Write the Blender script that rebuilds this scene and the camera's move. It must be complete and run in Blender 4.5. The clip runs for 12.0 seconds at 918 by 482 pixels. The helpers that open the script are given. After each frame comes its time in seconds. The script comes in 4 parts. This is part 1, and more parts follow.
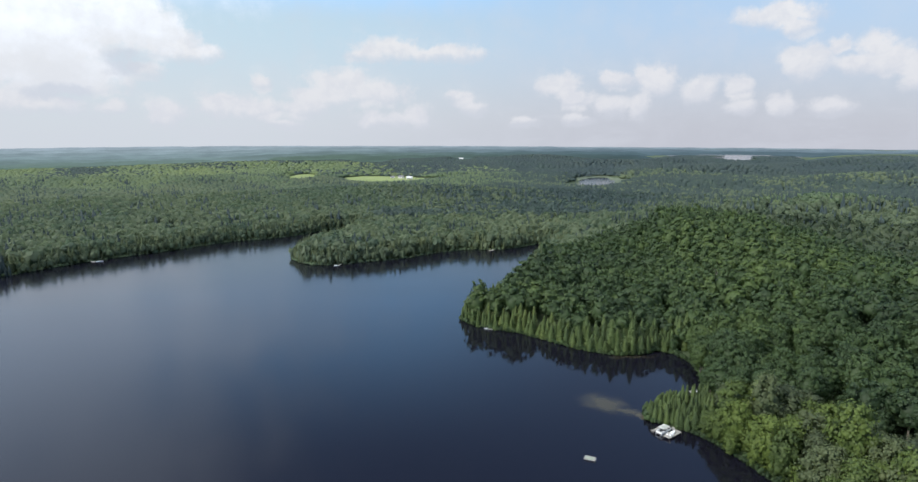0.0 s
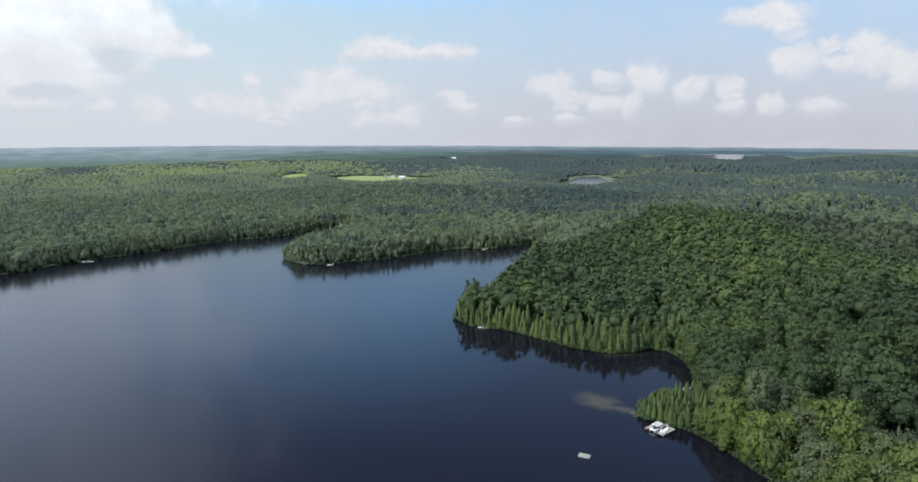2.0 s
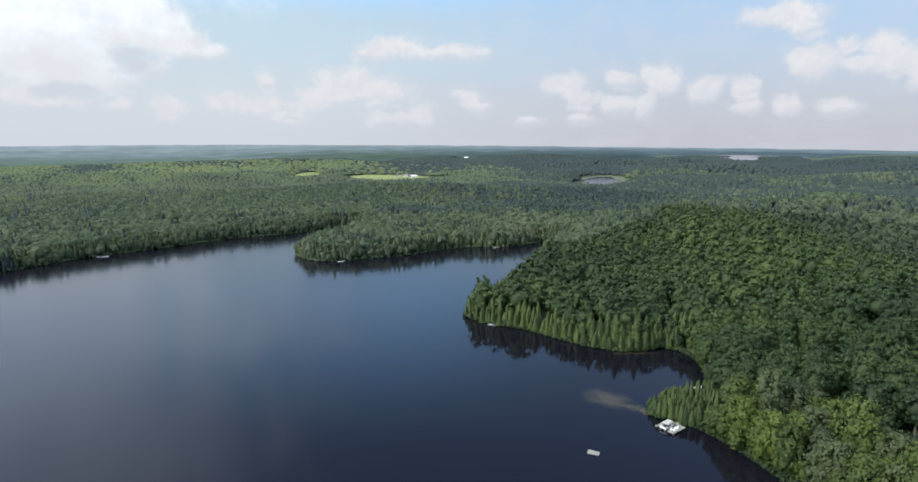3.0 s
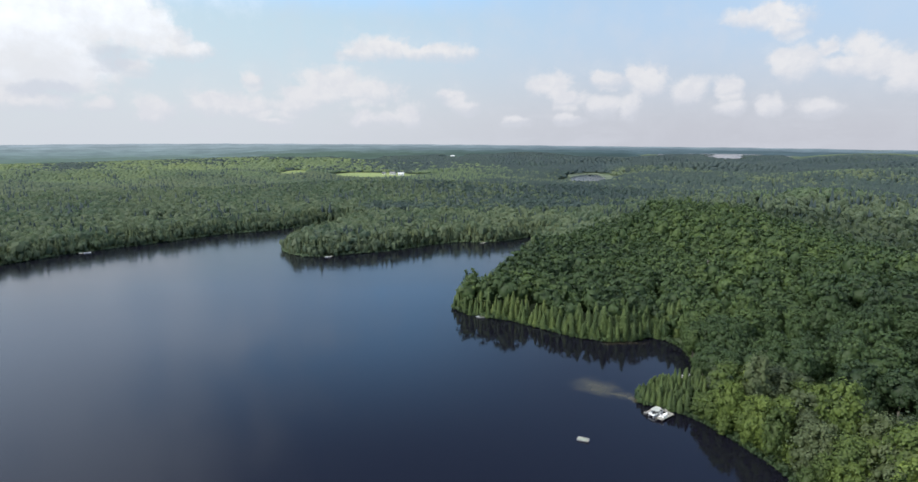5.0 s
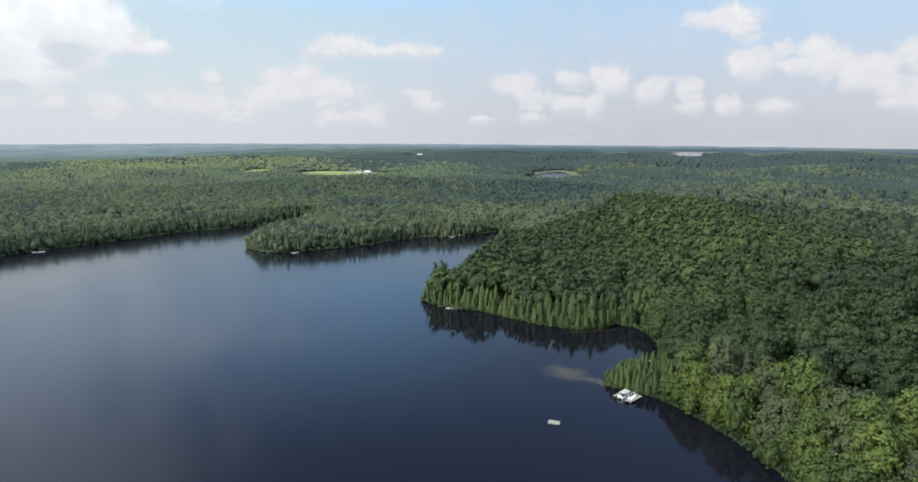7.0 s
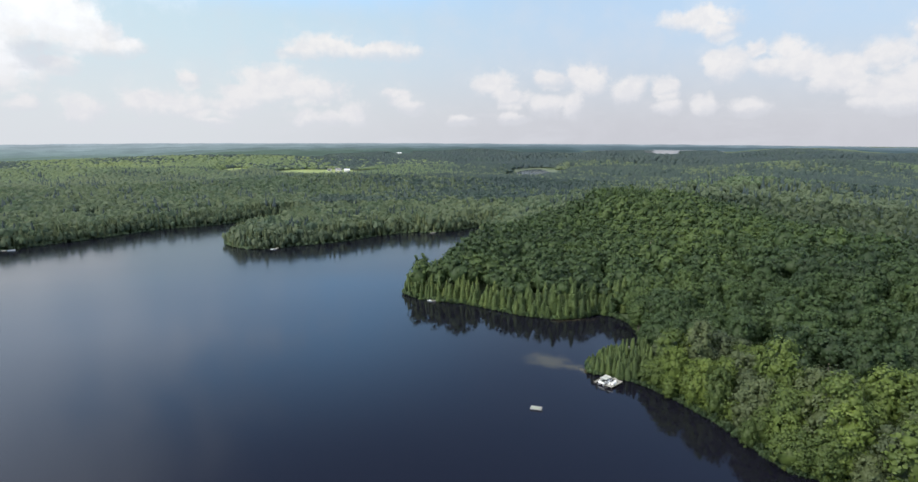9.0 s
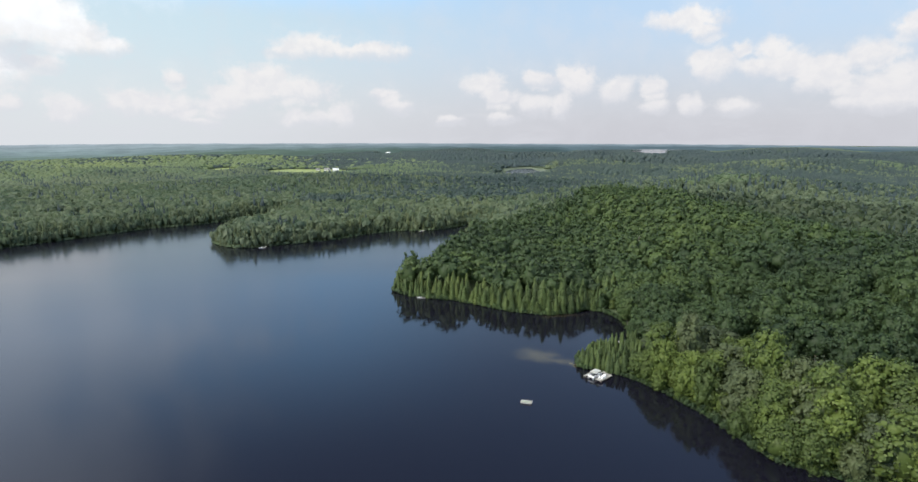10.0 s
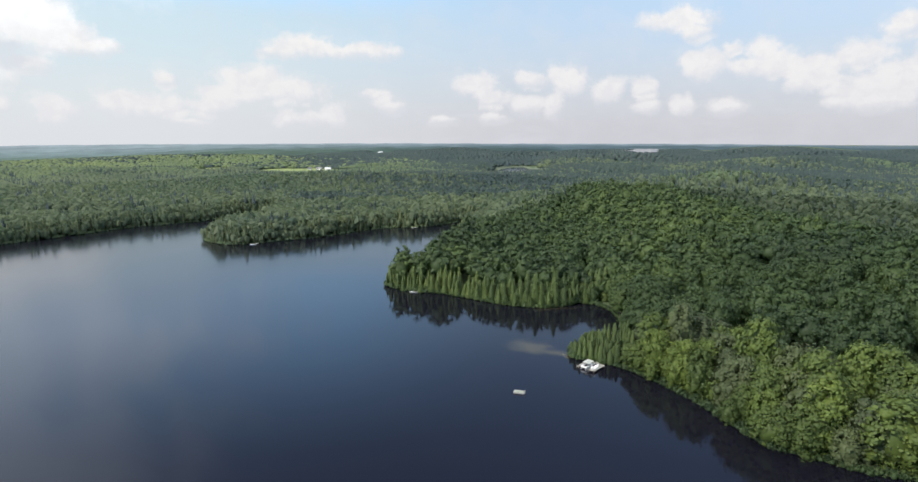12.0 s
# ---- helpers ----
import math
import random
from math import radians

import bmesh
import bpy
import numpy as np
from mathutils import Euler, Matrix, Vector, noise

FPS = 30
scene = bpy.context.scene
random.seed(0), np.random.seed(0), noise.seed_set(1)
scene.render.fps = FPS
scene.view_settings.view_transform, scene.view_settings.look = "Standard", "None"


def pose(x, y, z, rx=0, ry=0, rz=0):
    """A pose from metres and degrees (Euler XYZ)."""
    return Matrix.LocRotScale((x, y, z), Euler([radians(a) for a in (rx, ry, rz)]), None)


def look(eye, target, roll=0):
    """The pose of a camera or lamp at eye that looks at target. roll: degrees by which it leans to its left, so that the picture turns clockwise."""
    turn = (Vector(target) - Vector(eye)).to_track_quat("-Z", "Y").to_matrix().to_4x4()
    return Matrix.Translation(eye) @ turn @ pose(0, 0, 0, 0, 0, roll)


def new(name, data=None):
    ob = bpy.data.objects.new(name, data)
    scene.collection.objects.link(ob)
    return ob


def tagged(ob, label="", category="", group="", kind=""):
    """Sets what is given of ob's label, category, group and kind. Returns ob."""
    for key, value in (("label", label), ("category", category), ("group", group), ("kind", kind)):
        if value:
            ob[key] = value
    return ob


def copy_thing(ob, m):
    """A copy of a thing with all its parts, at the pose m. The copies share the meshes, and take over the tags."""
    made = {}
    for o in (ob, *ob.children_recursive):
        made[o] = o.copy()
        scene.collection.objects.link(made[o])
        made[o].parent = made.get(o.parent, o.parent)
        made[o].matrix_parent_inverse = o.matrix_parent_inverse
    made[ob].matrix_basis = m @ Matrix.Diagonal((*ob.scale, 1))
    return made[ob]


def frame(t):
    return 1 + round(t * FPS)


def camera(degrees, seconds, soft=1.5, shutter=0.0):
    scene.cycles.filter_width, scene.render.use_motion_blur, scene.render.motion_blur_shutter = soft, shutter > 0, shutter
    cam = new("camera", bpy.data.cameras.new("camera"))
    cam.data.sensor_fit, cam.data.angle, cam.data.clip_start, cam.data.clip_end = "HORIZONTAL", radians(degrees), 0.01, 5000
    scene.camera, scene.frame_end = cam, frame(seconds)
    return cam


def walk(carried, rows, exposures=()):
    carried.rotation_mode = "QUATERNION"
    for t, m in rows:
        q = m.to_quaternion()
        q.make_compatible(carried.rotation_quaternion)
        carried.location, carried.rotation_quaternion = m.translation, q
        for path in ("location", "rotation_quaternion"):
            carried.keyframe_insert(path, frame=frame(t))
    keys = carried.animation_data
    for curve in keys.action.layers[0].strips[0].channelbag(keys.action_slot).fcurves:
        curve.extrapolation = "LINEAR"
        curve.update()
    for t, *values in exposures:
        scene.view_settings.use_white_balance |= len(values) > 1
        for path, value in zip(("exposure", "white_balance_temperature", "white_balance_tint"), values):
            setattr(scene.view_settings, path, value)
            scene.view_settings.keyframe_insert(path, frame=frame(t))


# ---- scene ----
cam = camera(76.20, 12.0, soft=1.5)
PATH = [
    (0.0, pose(0.00, -0.00, 78.00, 79.93, 0.15, 0.00)),
    (0.5, pose(-0.00, 0.07, 78.00, 79.90, 0.20, -0.18)),
    (1.0, pose(0.01, 0.16, 77.96, 79.90, 0.20, -0.47)),
    (1.5, pose(-0.12, 0.12, 77.87, 79.88, 0.18, -0.76)),
    (2.0, pose(-0.26, 0.13, 77.56, 79.90, 0.16, -0.72)),
    (2.5, pose(-0.14, 0.14, 76.97, 79.90, 0.05, 0.19)),
    (3.0, pose(0.22, 0.20, 76.21, 79.90, -0.05, 0.49)),
    (5.0, pose(-0.42, 0.14, 73.21, 79.85, -0.10, -0.82)),
    (5.5, pose(-0.68, 0.16, 72.43, 79.83, -0.11, -1.18)),
    (6.0, pose(-0.76, 0.14, 71.55, 79.80, -0.09, -1.65)),
    (6.5, pose(-0.67, 0.10, 70.58, 79.81, -0.04, -2.78)),
    (7.0, pose(-0.79, -0.02, 69.79, 79.82, -0.01, -4.02)),
    (9.0, pose(-1.11, -0.66, 66.86, 79.77, 0.13, -6.01)),
    (9.5, pose(-1.07, -0.66, 66.11, 79.76, 0.20, -6.64)),
    (10.0, pose(-1.11, -0.72, 65.42, 79.78, 0.21, -7.07)),
    (10.5, pose(-1.17, -0.79, 64.78, 79.79, 0.21, -7.45)),
    (11.0, pose(-1.12, -0.76, 64.12, 79.79, 0.21, -7.70)),
    (11.5, pose(-1.12, -0.63, 63.52, 79.78, 0.24, -7.80)),
    (12.0, pose(-0.93, -0.62, 62.74, 79.81, 0.30, -7.80)),
]
walk(cam, PATH, [(0.0, -0.14, 6100, 10), (6.0, -0.11, 6200, 10), (12.0, 0.0, 6400, 10)])

# ---- world, sun ----
SUN_TO = Vector((-0.76, -0.34, 0.56)).normalized()
SUN_EL = math.asin(SUN_TO.z)
SUN_AZ = math.atan2(SUN_TO.x, SUN_TO.y)

sun_data = bpy.data.lights.new("sun", "SUN")
sun_data.energy, sun_data.angle, sun_data.color = 3.9, radians(0.6), (1.0, 0.93, 0.80)
sun = new("sun", sun_data)
sun.matrix_world = look(SUN_TO * 500, (0, 0, 0))

# Cumulus: bearing, height above the horizon, half width, half height, in degrees.
BANK_LEFT = [
    (-34.6, 8.6, 8.5, 4.9), (-41.6, 8.2, 8.6, 4.9), (-27.8, 9.2, 4.0, 2.7), (-33.4, 5.0, 6.2, 2.0),
    (-25.3, 7.8, 2.5, 1.6), (-22.8, 7.0, 1.9, 0.8), (-27.3, 5.5, 1.6, 0.8), (-34.5, 2.5, 2.9, 0.8),
    (-29.7, 2.4, 1.3, 0.7), (-26.0, 2.0, 1.6, 1.1), (-36.6, 3.1, 3.0, 0.9), (-45.1, 3.3, 4.5, 1.9),
]
HEAP_CENTRE = [
    (-21.5, 2.7, 2.2, 1.2), (-18.8, 2.6, 3.1, 1.1), (-18.0, 4.9, 1.0, 0.8), (-14.4, 2.6, 2.1, 0.9),
    (-10.9, 4.9, 3.5, 1.5), (-7.9, 4.0, 3.9, 1.1), (-12.3, 3.7, 3.2, 1.1), (-8.3, 1.7, 1.4, 0.9),
    (-5.9, 1.5, 1.4, 0.7), (-3.7, 1.9, 1.4, 1.2), (-16.1, 1.2, 1.8, 0.4), (-6.5, 8.0, 3.8, 1.1),
    (-1.3, 7.6, 4.4, 0.8), (-7.8, 7.6, 3.3, 0.6),
]
HEAP_RIGHT = [
    (9.7, 4.5, 2.1, 1.2), (11.1, 3.3, 1.6, 1.0), (14.5, 5.2, 1.7, 1.0), (18.3, 4.9, 1.6, 1.6),
    (17.3, 5.5, 1.3, 1.0), (21.8, 4.0, 1.6, 1.2), (14.3, 2.6, 1.8, 1.0), (16.9, 2.5, 1.1, 1.3),
    (11.2, 1.6, 1.6, 0.5), (6.2, 1.3, 1.4, 0.5), (0.1, 3.6, 1.7, 0.7), (1.6, 2.6, 1.4, 0.6),
    (24.9, 4.3, 1.4, 1.1), (25.2, 2.4, 1.4, 0.7), (28.3, 2.5, 1.1, 1.1),
]
BANK_RIGHT = [
    (27.1, 9.7, 3.1, 1.0), (28.8, 8.8, 1.4, 0.9), (28.3, 10.0, 2.3, 0.9), (30.1, 6.0, 2.0, 1.5),
    (29.0, 6.5, 1.2, 0.8), (31.9, 7.0, 1.0, 0.8), (34.2, 6.6, 1.3, 1.3), (33.7, 5.5, 1.9, 0.9),
    (36.3, 5.5, 1.8, 1.1), (31.9, 2.2, 2.0, 0.7),
]
BANK_EAST = [
    (35.6, 5.7, 2.3, 1.2), (38.6, 5.5, 2.4, 0.9), (41.3, 6.0, 2.4, 1.1), (44.0, 7.9, 1.6, 1.0),
    (42.7, 3.5, 3.6, 1.3), (44.8, 4.2, 2.6, 1.9), (47.3, 5.7, 2.8, 2.8), (50.5, 4.7, 3.1, 3.1),
    (42.0, 2.4, 3.7, 0.9), (38.3, 4.2, 2.4, 1.2),
]


BANK_ABOVE = [(-34.0, 16.5, 20.0, 5.0), (-44.0, 20.0, 22.0, 10.0), (-36.0, 28.0, 14.0, 9.0), (-66.0, 22.0, 22.0, 16.0), (-52.0, 36.0, 20.0, 12.0)]


def build_world():
    world = bpy.data.worlds.new("sky")
    scene.world = world
    world.use_nodes = True
    nt = world.node_tree
    nt.nodes.clear()

    def node(kind, **settings):
        n = nt.nodes.new(kind)
        for key, value in settings.items():
            setattr(n, key, value)
        return n

    def put(sock, value):
        if isinstance(value, bpy.types.NodeSocket):
            nt.links.new(value, sock)
        else:
            sock.default_value = value

    def m(op, a, b=0.0, c=0.0, clamp=False):
        n = node("ShaderNodeMath", operation=op, use_clamp=clamp)
        put(n.inputs[0], a), put(n.inputs[1], b), put(n.inputs[2], c)
        return n.outputs[0]

    def v(op, a, b=(0, 0, 0), c=(0, 0, 0)):
        n = node("ShaderNodeVectorMath", operation=op)
        put(n.inputs[0], a), put(n.inputs[1], b)
        if op == "MULTIPLY_ADD":
            put(n.inputs[2], c)
        return n.outputs["Value" if op in ("LENGTH", "DOT_PRODUCT") else "Vector"]

    def ramp(x, lo, hi, a=0.0, b=1.0):
        n = node("ShaderNodeMapRange", interpolation_type="SMOOTHSTEP")
        put(n.inputs[0], x)
        for k, value in zip((1, 2, 3, 4), (lo, hi, a, b)):
            n.inputs[k].default_value = value
        return n.outputs[0]

    def mix(f, a, b):
        n = node("ShaderNodeMix", data_type="RGBA")
        put(n.inputs[0], f), put(n.inputs[6], a), put(n.inputs[7], b)
        return n.outputs[2]

    def fog(vec, scale, detail, rough=0.55):
        n = node("ShaderNodeTexNoise", noise_dimensions="3D")
        put(n.inputs["Vector"], vec)
        n.inputs["Scale"].default_value, n.inputs["Detail"].default_value = scale, detail
        n.inputs["Roughness"].default_value = rough
        return n

    sky = node("ShaderNodeTexSky", sky_type="NISHITA", sun_disc=False, sun_elevation=SUN_EL, sun_rotation=SUN_AZ,
               altitude=250.0, air_density=1.0, dust_density=1.2, ozone_density=1.0)
    way = node("ShaderNodeTexCoord").outputs["Generated"]
    parts = node("ShaderNodeSeparateXYZ")
    put(parts.inputs[0], way)
    az = m("MULTIPLY", m("ARCTAN2", parts.outputs[0], parts.outputs[1]), 57.2958)
    el = m("MULTIPLY", m("ARCSINE", parts.outputs[2]), 57.2958)
    flat = node("ShaderNodeCombineXYZ")
    put(flat.inputs[0], az), put(flat.inputs[1], el)
    flat = flat.outputs[0]
    coarse = fog(flat, 0.30, 5.0, 0.6)
    wob = v("MULTIPLY_ADD", coarse.outputs["Color"], (2.4, 1.5, 0), (-1.2, -0.75, 0))
    bent = v("ADD", flat, wob)

    def nearest(heaps, bent=bent):
        least = None
        for a, e, w, h in heaps:
            w, h = w * 1.06 + 0.15, h * 1.06 + 0.15
            d = v("LENGTH", v("MULTIPLY_ADD", bent, (1 / w, 1 / h, 0), (-a / w, -e / h, 0)))
            least = d if least is None else m("SMOOTH_MIN", least, d, 0.12)
        return least

    above = m("MULTIPLY", ramp(m("ADD", nearest(BANK_ABOVE), m("MULTIPLY_ADD", coarse.outputs[0], 1.6, -0.8)), 1.7, 0.2), 0.62)
    field = nearest(BANK_LEFT + HEAP_CENTRE + HEAP_RIGHT + BANK_RIGHT + BANK_EAST)
    fine = fog(flat, 0.75, 6.0, 0.65).outputs[0]
    puffs = node("ShaderNodeTexVoronoi", feature="SMOOTH_F1")
    put(puffs.inputs["Vector"], v("MULTIPLY", v("ADD", bent, v("MULTIPLY", fog(flat, 0.9, 4.0).outputs["Color"], (1.2, 0.9, 0))), (0.55, 0.80, 1.0)))
    puffs.inputs["Scale"].default_value, puffs.inputs["Smoothness"].default_value = 1.0, 0.35
    billow = m("MULTIPLY_ADD", puffs.outputs["Distance"], 0.55, -0.23)
    dense = m("ADD", m("ADD", field, billow), m("MULTIPLY_ADD", fine, 1.3, -0.65))
    cover = m("MULTIPLY", ramp(dense, 1.30, 0.62), ramp(field, 1.25, 0.50, 0.55, 0.95))
    # heaps are bright towards the sun and grey underneath
    under = nearest(BANK_LEFT[4:] + HEAP_CENTRE + HEAP_RIGHT + BANK_RIGHT + BANK_EAST, v("ADD", bent, (0.35, -0.65, 0)))
    solid = ramp(nearest(BANK_LEFT[:4]), 1.1, 0.6)
    glow = m("MAXIMUM", ramp(m("ADD", under, m("MULTIPLY_ADD", fine, 1.0, -0.5)), 1.35, 0.55), solid)
    cover = m("MULTIPLY", cover, m("MULTIPLY_ADD", glow, 0.45, 0.55))
    # thin veil between the heaps, and scattered heaps over the rest of the sky
    wide = fog(v("MULTIPLY", way, (1.0, 1.0, 2.6)), 2.2, 6.0, 0.6).outputs[0]
    high = ramp(el, 38.0, 55.0)
    low = m("MULTIPLY", ramp(fog(v("MULTIPLY", flat, (0.11, 0.42, 1.0)), 1.0, 6.0, 0.62).outputs[0], 0.46, 0.70), ramp(el, 6.0, 1.5, 0.0, 0.40))
    rest = m("MULTIPLY", ramp(wide, 0.38, 0.54), high)
    veil = m("MULTIPLY", ramp(coarse.outputs[0], 0.36, 0.70), ramp(el, 20.0, 9.0, 0.04, 0.22))
    cover = m("MAXIMUM", m("MAXIMUM", m("MAXIMUM", cover, low), m("MAXIMUM", rest, above)), veil)
    relief = ramp(fog(v("ADD", bent, (3.0, 7.0, 0)), 0.62, 5.0, 0.6).outputs[0], 0.36, 0.60, 0.55, 1.0)
    lit = mix(m("MULTIPLY", glow, m("MAXIMUM", relief, m("MULTIPLY", solid, 0.8))), (0.77, 0.765, 0.79, 1), (1.0, 0.95, 0.90, 1))
    lit = mix(m("MULTIPLY", ramp(nearest(BANK_LEFT[:4] + BANK_ABOVE), 1.05, 0.3), 0.75), lit, (0.97, 0.95, 0.93, 1))
    lit = mix(above, lit, (1.72, 1.78, 1.88, 1))
    # overhead clouds, out of view, brightened to fill the shade in the woods
    lit = mix(high, lit, (2.7, 2.66, 2.62, 1))
    hollow = ramp(m("ADD", nearest([(-28.7, 6.1, 2.0, 1.1), (-33.5, 3.6, 2.4, 0.7)]), m("MULTIPLY_ADD", fine, 1.2, -0.6)), 1.15, 0.45)
    lit = mix(m("MULTIPLY", hollow, 0.7), lit, (0.66, 0.69, 0.75, 1))
    haze = ramp(el, 13.0, -0.5)
    air = v("MULTIPLY", sky.outputs[0], (SKY, SKY, SKY))
    air = mix(ramp(el, 24.0, 9.0, 0.0, 0.80), air, mix(ramp(az, -22.0, 22.0), (0.65, 0.83, 0.88, 1), (0.55, 0.70, 0.86, 1)))
    # blue patch added out of view above the cloud banks, to brighten the lake's reflection
    clear = m("MULTIPLY", m("MULTIPLY", ramp(el, 10.0, 15.0), ramp(el, 31.0, 17.0)), ramp(az, 16.0, -8.0))
    air = mix(m("MULTIPLY", clear, 0.85), air, (0.46, 0.88, 1.42, 1))
    air = mix(m("MULTIPLY", haze, 0.85), air, mix(ramp(az, -25.0, 25.0), (0.76, 0.76, 0.78, 1), (0.63, 0.605, 0.63, 1)))
    lit = mix(m("MULTIPLY", haze, 0.46), lit, (0.72, 0.73, 0.79, 1))
    out = mix(m("MULTIPLY", cover, 0.92), air, lit)
    back = node("ShaderNodeBackground")
    put(back.inputs[0], out)
    back.inputs[1].default_value = 1.0
    put(node("ShaderNodeOutputWorld").inputs[0], back.outputs[0])


SKY = 0.19
build_world()


# ---- materials ----
def material(name):
    mat = bpy.data.materials.new(name)
    mat.use_nodes = True
    nt = mat.node_tree
    nt.nodes.clear()
    out = nt.nodes.new("ShaderNodeOutputMaterial")

    def node(kind, inputs=None, **settings):
        n = nt.nodes.new(kind)
        for key, value in settings.items():
            setattr(n, key, value)
        for key, value in (inputs or {}).items():
            if isinstance(value, bpy.types.NodeSocket):
                nt.links.new(value, n.inputs[key])
            else:
                n.inputs[key].default_value = value
        return n

    def finish(sock):
        nt.links.new(sock, out.inputs[0])
        return mat

    return node, finish


def rgb(node, fac, a, b):
    return node("ShaderNodeMix", {0: fac, 6: (*a, 1), 7: (*b, 1)} if not isinstance(a, bpy.types.NodeSocket) else {0: fac, 6: a, 7: (*b, 1)}, data_type="RGBA").outputs[2]


def noise_of(node, scale, detail=3.0, vec=None, rough=0.55):
    if vec is None:
        vec = node("ShaderNodeNewGeometry").outputs["Position"]
    return node("ShaderNodeTexNoise", {"Vector": vec, "Scale": scale, "Detail": detail, "Roughness": rough}).outputs[0]


def span(node, x, lo, hi, a=0.0, b=1.0):
    return node("ShaderNodeMapRange", {0: x, 1: lo, 2: hi, 3: a, 4: b}, interpolation_type="SMOOTHSTEP").outputs[0]


def leaf_material(name, deep, mid, fresh, glow=0.25):
    """Foliage: a tint for each tree, a finer one for each spray of leaves, and stands that change slowly over the land,
    strengthened for patches of sun and cloud shade.
    """
    node, finish = material(name)
    geo = node("ShaderNodeNewGeometry")
    tint = node("ShaderNodeAttribute", attribute_name="tint").outputs["Fac"]
    per_tree = node("ShaderNodeMath", {0: node("ShaderNodeObjectInfo").outputs["Random"], 1: tint}, operation="ADD").outputs[0]
    per_tree = node("ShaderNodeMath", {0: per_tree}, operation="FRACT").outputs[0]
    stand = noise_of(node, 0.012, 3.0, geo.outputs["Position"])
    broad = noise_of(node, 0.0032, 2.0, geo.outputs["Position"])
    stand = node("ShaderNodeMath", {0: broad, 1: 0.9, 2: node("ShaderNodeMath", {0: stand, 1: -0.45}, operation="ADD").outputs[0]}, operation="MULTIPLY_ADD").outputs[0]
    spray = noise_of(node, 0.55, 2.0, geo.outputs["Position"])
    tone = node("ShaderNodeMath", {0: per_tree, 1: 0.54, 2: node("ShaderNodeMath", {0: stand, 1: 1.4, 2: -0.55}, operation="MULTIPLY_ADD").outputs[0]}, operation="MULTIPLY_ADD").outputs[0]
    tone = node("ShaderNodeMath", {0: geo.outputs["Random Per Island"], 1: 0.20, 2: tone}, operation="MULTIPLY_ADD").outputs[0]
    tone = node("ShaderNodeMath", {0: spray, 1: 0.34, 2: node("ShaderNodeMath", {0: tone, 1: -0.18}, operation="ADD").outputs[0]}, operation="MULTIPLY_ADD").outputs[0]
    col = rgb(node, span(node, tone, 0.05, 0.55), deep, mid)
    col = rgb(node, span(node, tone, 0.55, 1.05), col, fresh)
    diff = node("ShaderNodeBsdfPrincipled", {"Base Color": col, "Roughness": 0.62, "Specular IOR Level": 0.35})
    thin = node("ShaderNodeBsdfTranslucent", {"Color": col})
    return finish(node("ShaderNodeMixShader", {0: glow, 1: diff.outputs[0], 2: thin.outputs[0]}).outputs[0])


def plain_material(name, a, b, scale, rough=0.7, metal=0.0, bump=0.0):
    node, finish = material(name)
    n1, n2 = noise_of(node, scale, 4.0), noise_of(node, scale * 7, 3.0)
    both = node("ShaderNodeMath", {0: n1, 1: 0.6, 2: node("ShaderNodeMath", {0: n2, 1: 0.4}, operation="MULTIPLY").outputs[0]}, operation="MULTIPLY_ADD").outputs[0]
    sh = node("ShaderNodeBsdfPrincipled", {"Base Color": rgb(node, span(node, both, 0.32, 0.68), a, b), "Roughness": rough, "Metallic": metal})
    if bump:
        bp = node("ShaderNodeBump", {"Height": both, "Strength": bump, "Distance": 0.05})
        sh.inputs["Normal"].default_value = (0, 0, 0)
        sh.id_data.links.new(bp.outputs[0], sh.inputs["Normal"])
    return finish(sh.outputs[0])


